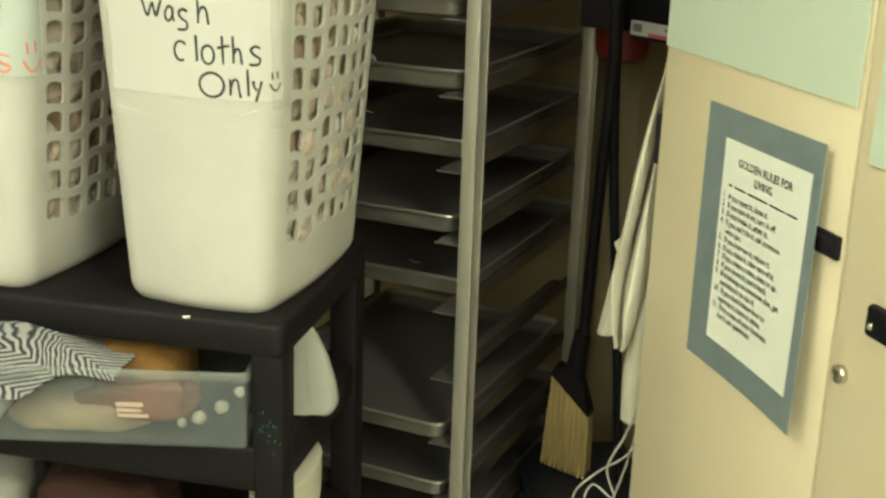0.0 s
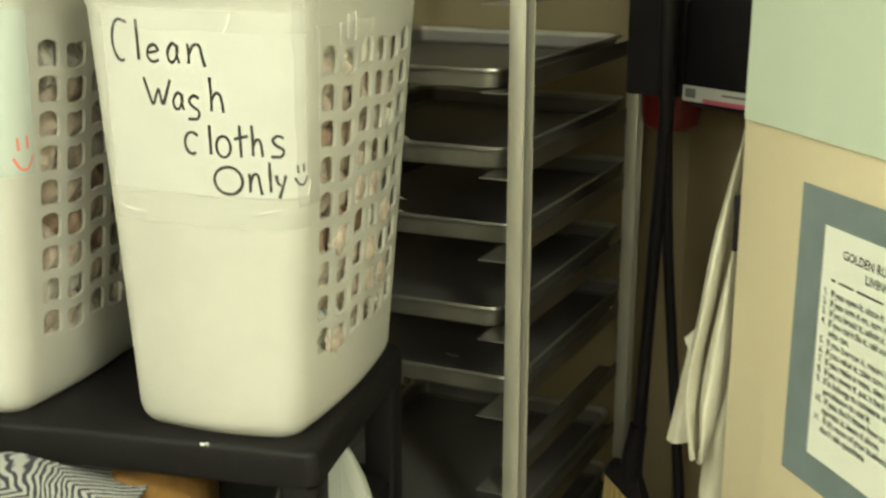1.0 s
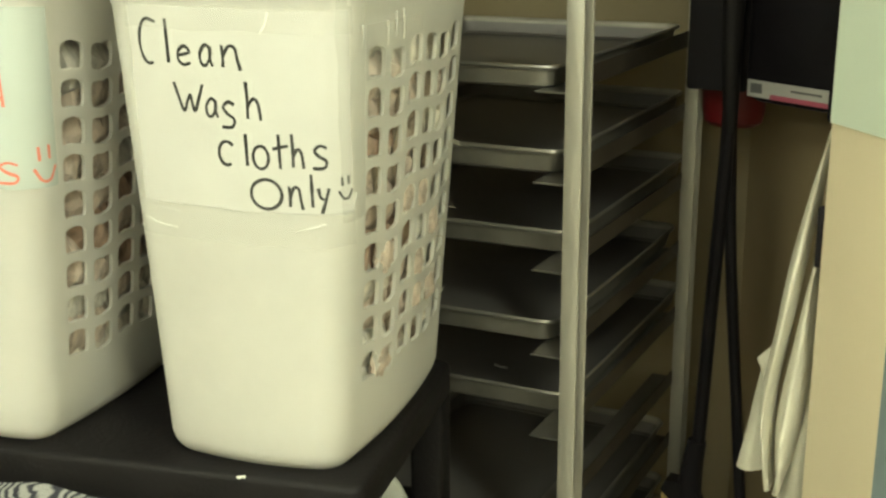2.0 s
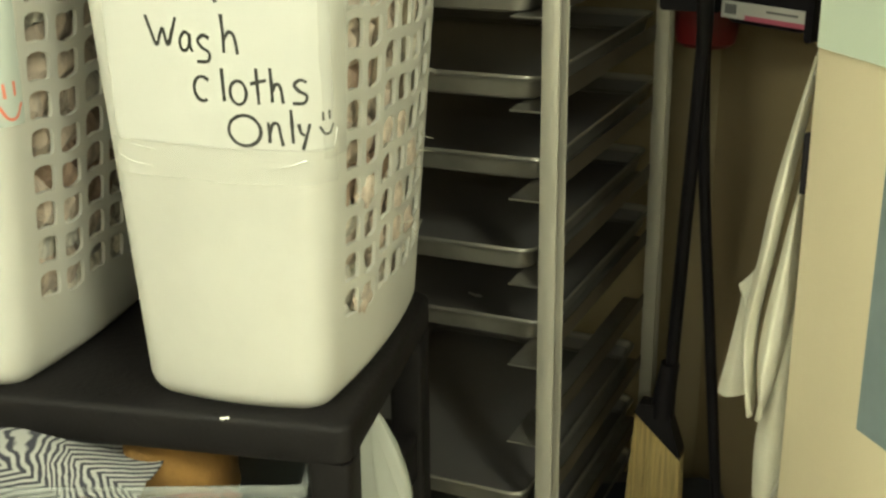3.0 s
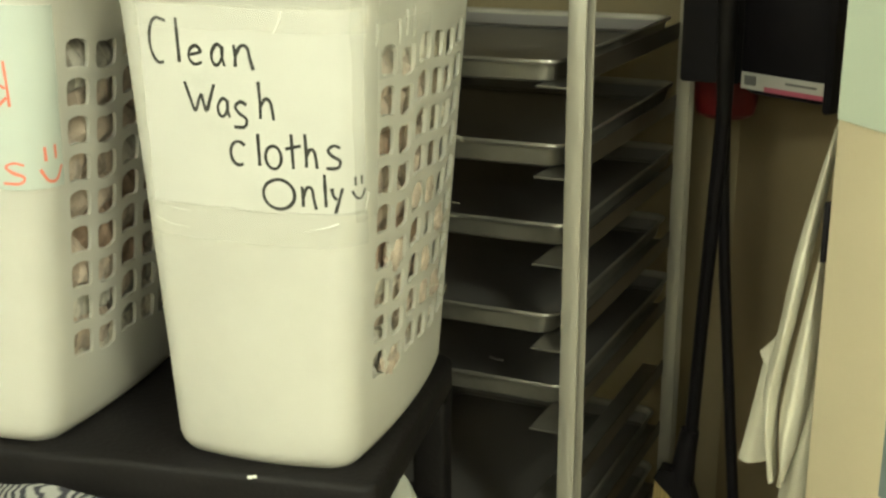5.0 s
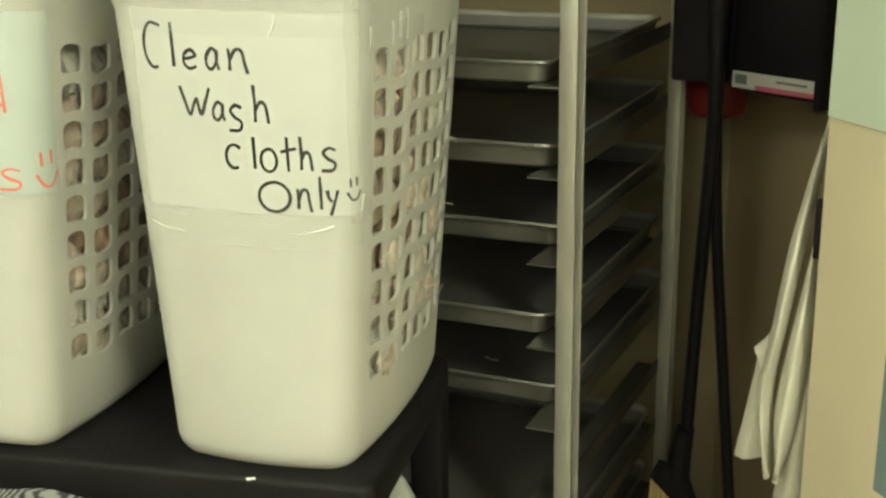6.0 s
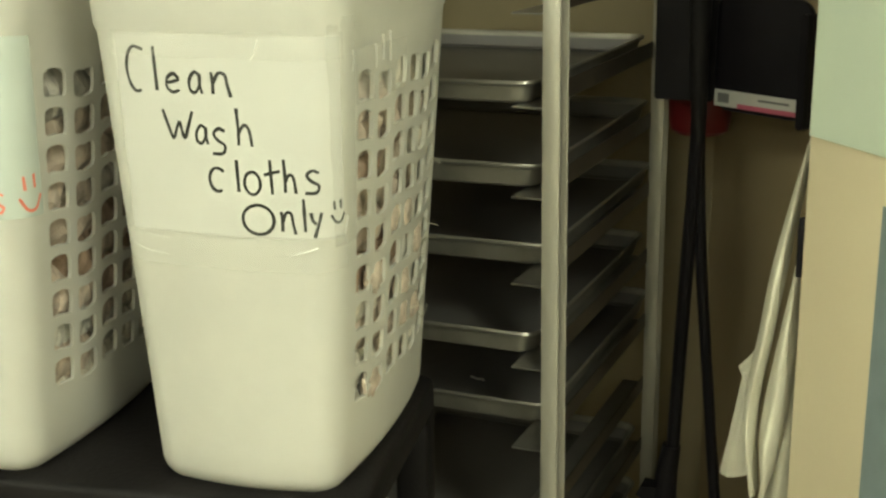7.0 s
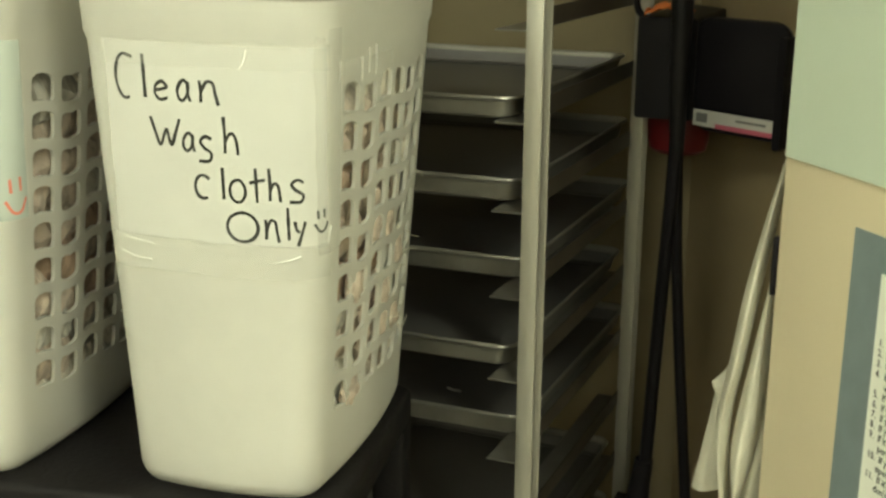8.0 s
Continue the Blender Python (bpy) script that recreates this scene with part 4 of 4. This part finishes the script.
def clear_bin():
    t = thing("clear_bin", BIN, "clear plastic storage bin holding rags on a shelf", "bin")
    x0, x1, y0, y1, z0, z1 = -1.02, -0.4145, SY0 - 0.004, SY1 - 0.06, 0.664, 0.787
    cx, cy, a, b = (x0 + x1) / 2, (y0 + y1) / 2, (x1 - x0) / 2, (y1 - y0) / 2
    bm = bmesh.new()
    rings = [[(cx + x, cy + y, z) for x, y in round_rect(a + d, b + d, 0.006, 3)] for d, z in ((-0.004, z0), (-0.002, z0 + 0.003), (0.0, z1 - 0.014))]
    loft(bm, rings, True, False)
    bmesh.ops.recalc_face_normals(bm, faces=bm.faces)
    bmesh.ops.solidify(bm, geom=list(bm.faces), thickness=0.0018)
    part("bin_body", bm, M_TUB, t)
    bm = bmesh.new()
    loft(bm, [[(cx + x, cy + y, z) for x, y in round_rect(a + d, b + d, 0.006, 3)] for d, z in
              ((0.0, z1 - 0.014), (0.003, z1 - 0.013), (0.004, z1 - 0.002), (0.002, z1), (-0.003, z1 - 0.001), (-0.003, z1 - 0.012))], False, False)
    part("bin_rim", bm, M_TUB_RIM, t, "thicker milky rim")
    for x0, x1, z0, z1 in ((-0.607, -0.567, 0.728, 0.7345), (-0.606, -0.570, 0.7195, 0.725), (-0.605, -0.560, 0.711, 0.7165)):
        bm = bmesh.new()
        box(bm, x0, x1, SY0 - 0.0062, SY0 - 0.0045, z0, z1)
        part("sticker_bar", bm, M_STICKER, t)
    return t


clear_bin()


def crumple(name, m, size, material, label, category, seed, amp=0.25):
    t = thing(name, m, label, category)
    bm = bmesh.new()
    bmesh.ops.create_icosphere(bm, subdivisions=4, radius=1.0)
    for v in bm.verts:
        p = v.co.copy()
        k = 1 + amp * noise.noise(p * 1.4 + Vector((seed, 0, 0))) + 0.4 * amp * noise.noise(p * 4 + Vector((0, seed, 0)))
        q = Vector([math.copysign(abs(c) ** 0.7, c) for c in p]) * k
        v.co = Vector((q.x * size[0], q.y * size[1], max(q.z, -0.85) * size[2]))
    part("cloth", bm, material, t, sharp=80)
    return t


def stripe_material():
    m = mat("chevron_knit", (0.7, 0.69, 0.66), 0.95, bump=0.4, fine=300)
    nt = m.node_tree
    b = nt.nodes["Principled BSDF"]
    at = nt.nodes.new("ShaderNodeAttribute")
    at.attribute_name = "weave"
    sep = nt.nodes.new("ShaderNodeSeparateXYZ")
    nt.links.new(at.outputs["Vector"], sep.inputs[0])
    zig = nt.nodes.new("ShaderNodeMath")
    zig.operation = "PINGPONG"
    zig.inputs[1].default_value = 0.060
    nt.links.new(sep.outputs[1], zig.inputs[0])
    add = nt.nodes.new("ShaderNodeMath")
    nt.links.new(sep.outputs[0], add.inputs[0])
    nt.links.new(zig.outputs[0], add.inputs[1])
    fr = nt.nodes.new("ShaderNodeMath")
    fr.operation = "PINGPONG"
    fr.inputs[1].default_value = 0.0062
    nt.links.new(add.outputs[0], fr.inputs[0])
    st = nt.nodes.new("ShaderNodeMapRange")
    st.inputs[1].default_value, st.inputs[2].default_value = 0.0020, 0.0042
    nt.links.new(fr.outputs[0], st.inputs[0])
    mx = nt.nodes.new("ShaderNodeMix")
    mx.data_type = "RGBA"
    mx.inputs[6].default_value, mx.inputs[7].default_value = (0.028, 0.028, 0.040, 1), (0.32, 0.316, 0.30, 1)
    nt.links.new(st.outputs[0], mx.inputs[0])
    nt.links.new(mx.outputs[2], b.inputs["Base Color"])
    return m


M_KNIT = stripe_material()


def knit_cloth():
    t = thing("striped_cloth", BIN, "black and white zigzag striped knit cloth over a bin", "cloth")
    bm = bmesh.new()
    n = 60
    weave = []

    def fn(i, j):
        x = -1.12 + 0.512 * i
        s = 0.30 * j
        y = SY0 + 0.020 + max(0.0, s - 0.045) * 0.8
        edge = 0.5 + 0.5 * math.tanh((0.80 - i) * 7)
        z = 0.785 + min(s, 0.055) * 0.75 * edge + 0.009 * noise.noise((i * 5, j * 5, 4)) + 0.004 * math.sin(16 * i + 7 * j)
        if s < 0.035:
            z -= (0.035 - s) * (0.35 + 0.9 * max(0.0, math.sin(9.5 * i + 1.2)) ** 2)
            y -= (0.035 - s) * 0.95
        return Vector((x + 0.06 * j, y, z))
    sheet(bm, fn, n, n, 0.003)
    ob = part("cloth", bm, M_KNIT, t, sharp=80)
    at = ob.data.attributes.new("weave", "FLOAT_VECTOR", "POINT")
    for k, v in enumerate(ob.data.vertices):
        w = noise.noise(v.co * 9) * 0.02 + noise.noise(v.co * 70) * 0.0026
        at.data[k].vector = (v.co.x * 0.75 - (v.co.y + v.co.z) * 0.55 + w + 10, v.co.x * 0.5 + (v.co.y + v.co.z) * 0.8 + 2 * w + 10, 0)
    return t


knit_cloth()
crumple("folded_rag", BIN @ pose(-0.590, SY0 + 0.13, 0.735), (0.075, 0.085, 0.076), M_YELLOW, "amber yellow cloth bunched in a clear bin", "cloth", 3, 0.15)
crumple("folded_rag", BIN @ pose(-0.590, SY0 + 0.055, 0.715), (0.085, 0.035, 0.030), mat("dull_red_cloth", (0.27, 0.085, 0.045), 0.9, dark=0.4, bump=0.3),
        "dull red cloth in a clear bin", "cloth", 5)
crumple("folded_rag", BIN @ pose(-0.68, SY0 + 0.08, 0.693), (0.105, 0.06, 0.032), mat("beige_cloth", (0.44, 0.34, 0.21), 0.9, dark=0.45, bump=0.3),
        "beige cloth in a clear bin", "cloth", 8)
crumple("folded_rag", BIN @ pose(-0.90, SY0 + 0.08, 0.715), (0.12, 0.065, 0.055), mat("white_cloth", (0.70, 0.71, 0.66), 0.9, dark=0.75, bump=0.3),
        "white cloth in a clear bin", "cloth", 12)
crumple("folded_rag", BIN @ pose(-0.84, SY0 + 0.06, 0.768), (0.05, 0.04, 0.022), M_ORANGE, "orange cloth in a clear bin", "cloth", 14)
rnd = random.Random(9)
for k, (x, z, r) in enumerate(((-0.430, 0.744, 0.008), (-0.458, 0.718, 0.0105), (-0.492, 0.700, 0.0105), (-0.518, 0.690, 0.007))):
    t = thing("cotton_ball", BIN @ pose(x, SY0 + 0.026, z), "pale round ball on a string in a clear bin", "ball", "pale balls in the bin")
    bm = bmesh.new()
    bmesh.ops.create_icosphere(bm, subdivisions=3, radius=r)
    for v in bm.verts:
        v.co *= 1 + 0.12 * noise.noise(v.co * 120 + Vector((k, 0, 0)))
    part("ball", bm, M_TOWEL, t)

t = thing("plastic_scoop", SHELF @ pose(-0.381, 1.862, 0.664, 0, 0, 12), "milky translucent plastic pouch with creases on a shelf board", "pouch")
outline = smooth_line([(-0.055, 0, 0.0), (-0.020, 0, 0.0), (0.030, 0, 0.003), (0.044, 0, 0.010), (0.049, 0, 0.028), (0.037, 0, 0.080), (0.020, 0, 0.125),
                       (0.004, 0, 0.150), (-0.006, 0, 0.148), (-0.030, 0, 0.122), (-0.058, 0, 0.100)], 3)
bm = bmesh.new()
mid_point = Vector((-0.012, 0, 0.055))
rings = []
for k, y in ((0.90, -0.020), (0.97, -0.016), (1.0, -0.006), (1.0, 0.006), (0.97, 0.016), (0.90, 0.020)):
    rings.append([Vector((mid_point.x + (p.x - mid_point.x) * k, y * (1.25 - 5.5 * p.z) + 0.004 * noise.noise(p * 45), max(0.0, mid_point.z + (p.z - mid_point.z) * k) if k < 1 else p.z))
                  for p in outline])
loft(bm, rings)
bmesh.ops.recalc_face_normals(bm, faces=bm.faces)
part("pouch_body", bm, M_POUCH, t)
for pts in ([(0.040, -0.022, 0.014), (0.026, -0.020, 0.060), (0.006, -0.012, 0.120)], [(0.010, -0.024, 0.020), (0.004, -0.021, 0.070), (0.000, -0.012, 0.128)],
            [(0.034, -0.024, 0.018), (0.000, -0.025, 0.022), (-0.040, -0.025, 0.016)]):
    bm = bmesh.new()
    tube(bm, pts, 0.0012, 5, 5, 0.0005)
    part("crease", bm, M_POUCH, t)

t = thing("plastic_bowl", SHELF @ pose(-0.41, 1.845, 0.402), "cream plastic bowl on a lower shelf board", "bowl")
bm = bmesh.new()
loft(bm, [[(r * 0.40 * math.cos(w * math.pi / 12), r * math.sin(w * math.pi / 12), z) for w in range(24)] for r, z in
          ((0.06, 0.0), (0.085, 0.02), (0.105, 0.10), (0.108, 0.165), (0.10, 0.167))])
bmesh.ops.recalc_face_normals(bm, faces=bm.faces)
part("bowl_body", bm, M_TOWEL, t)
crumple("folded_rag", SHELF @ pose(-0.72, SY0 + 0.10, 0.46), (0.12, 0.08, 0.07), mat("brick_cloth", (0.05, 0.017, 0.012), 0.9, dark=0.6, bump=0.3), "dull red cloth on a lower shelf board", "cloth", 21)
crumple("folded_rag", SHELF @ pose(-1.00, SY0 + 0.10, 0.465), (0.13, 0.09, 0.075), mat("gray_cloth", (0.40, 0.40, 0.36), 0.9, dark=0.7, bump=0.3), "gray cloth on a lower shelf board", "cloth", 25)
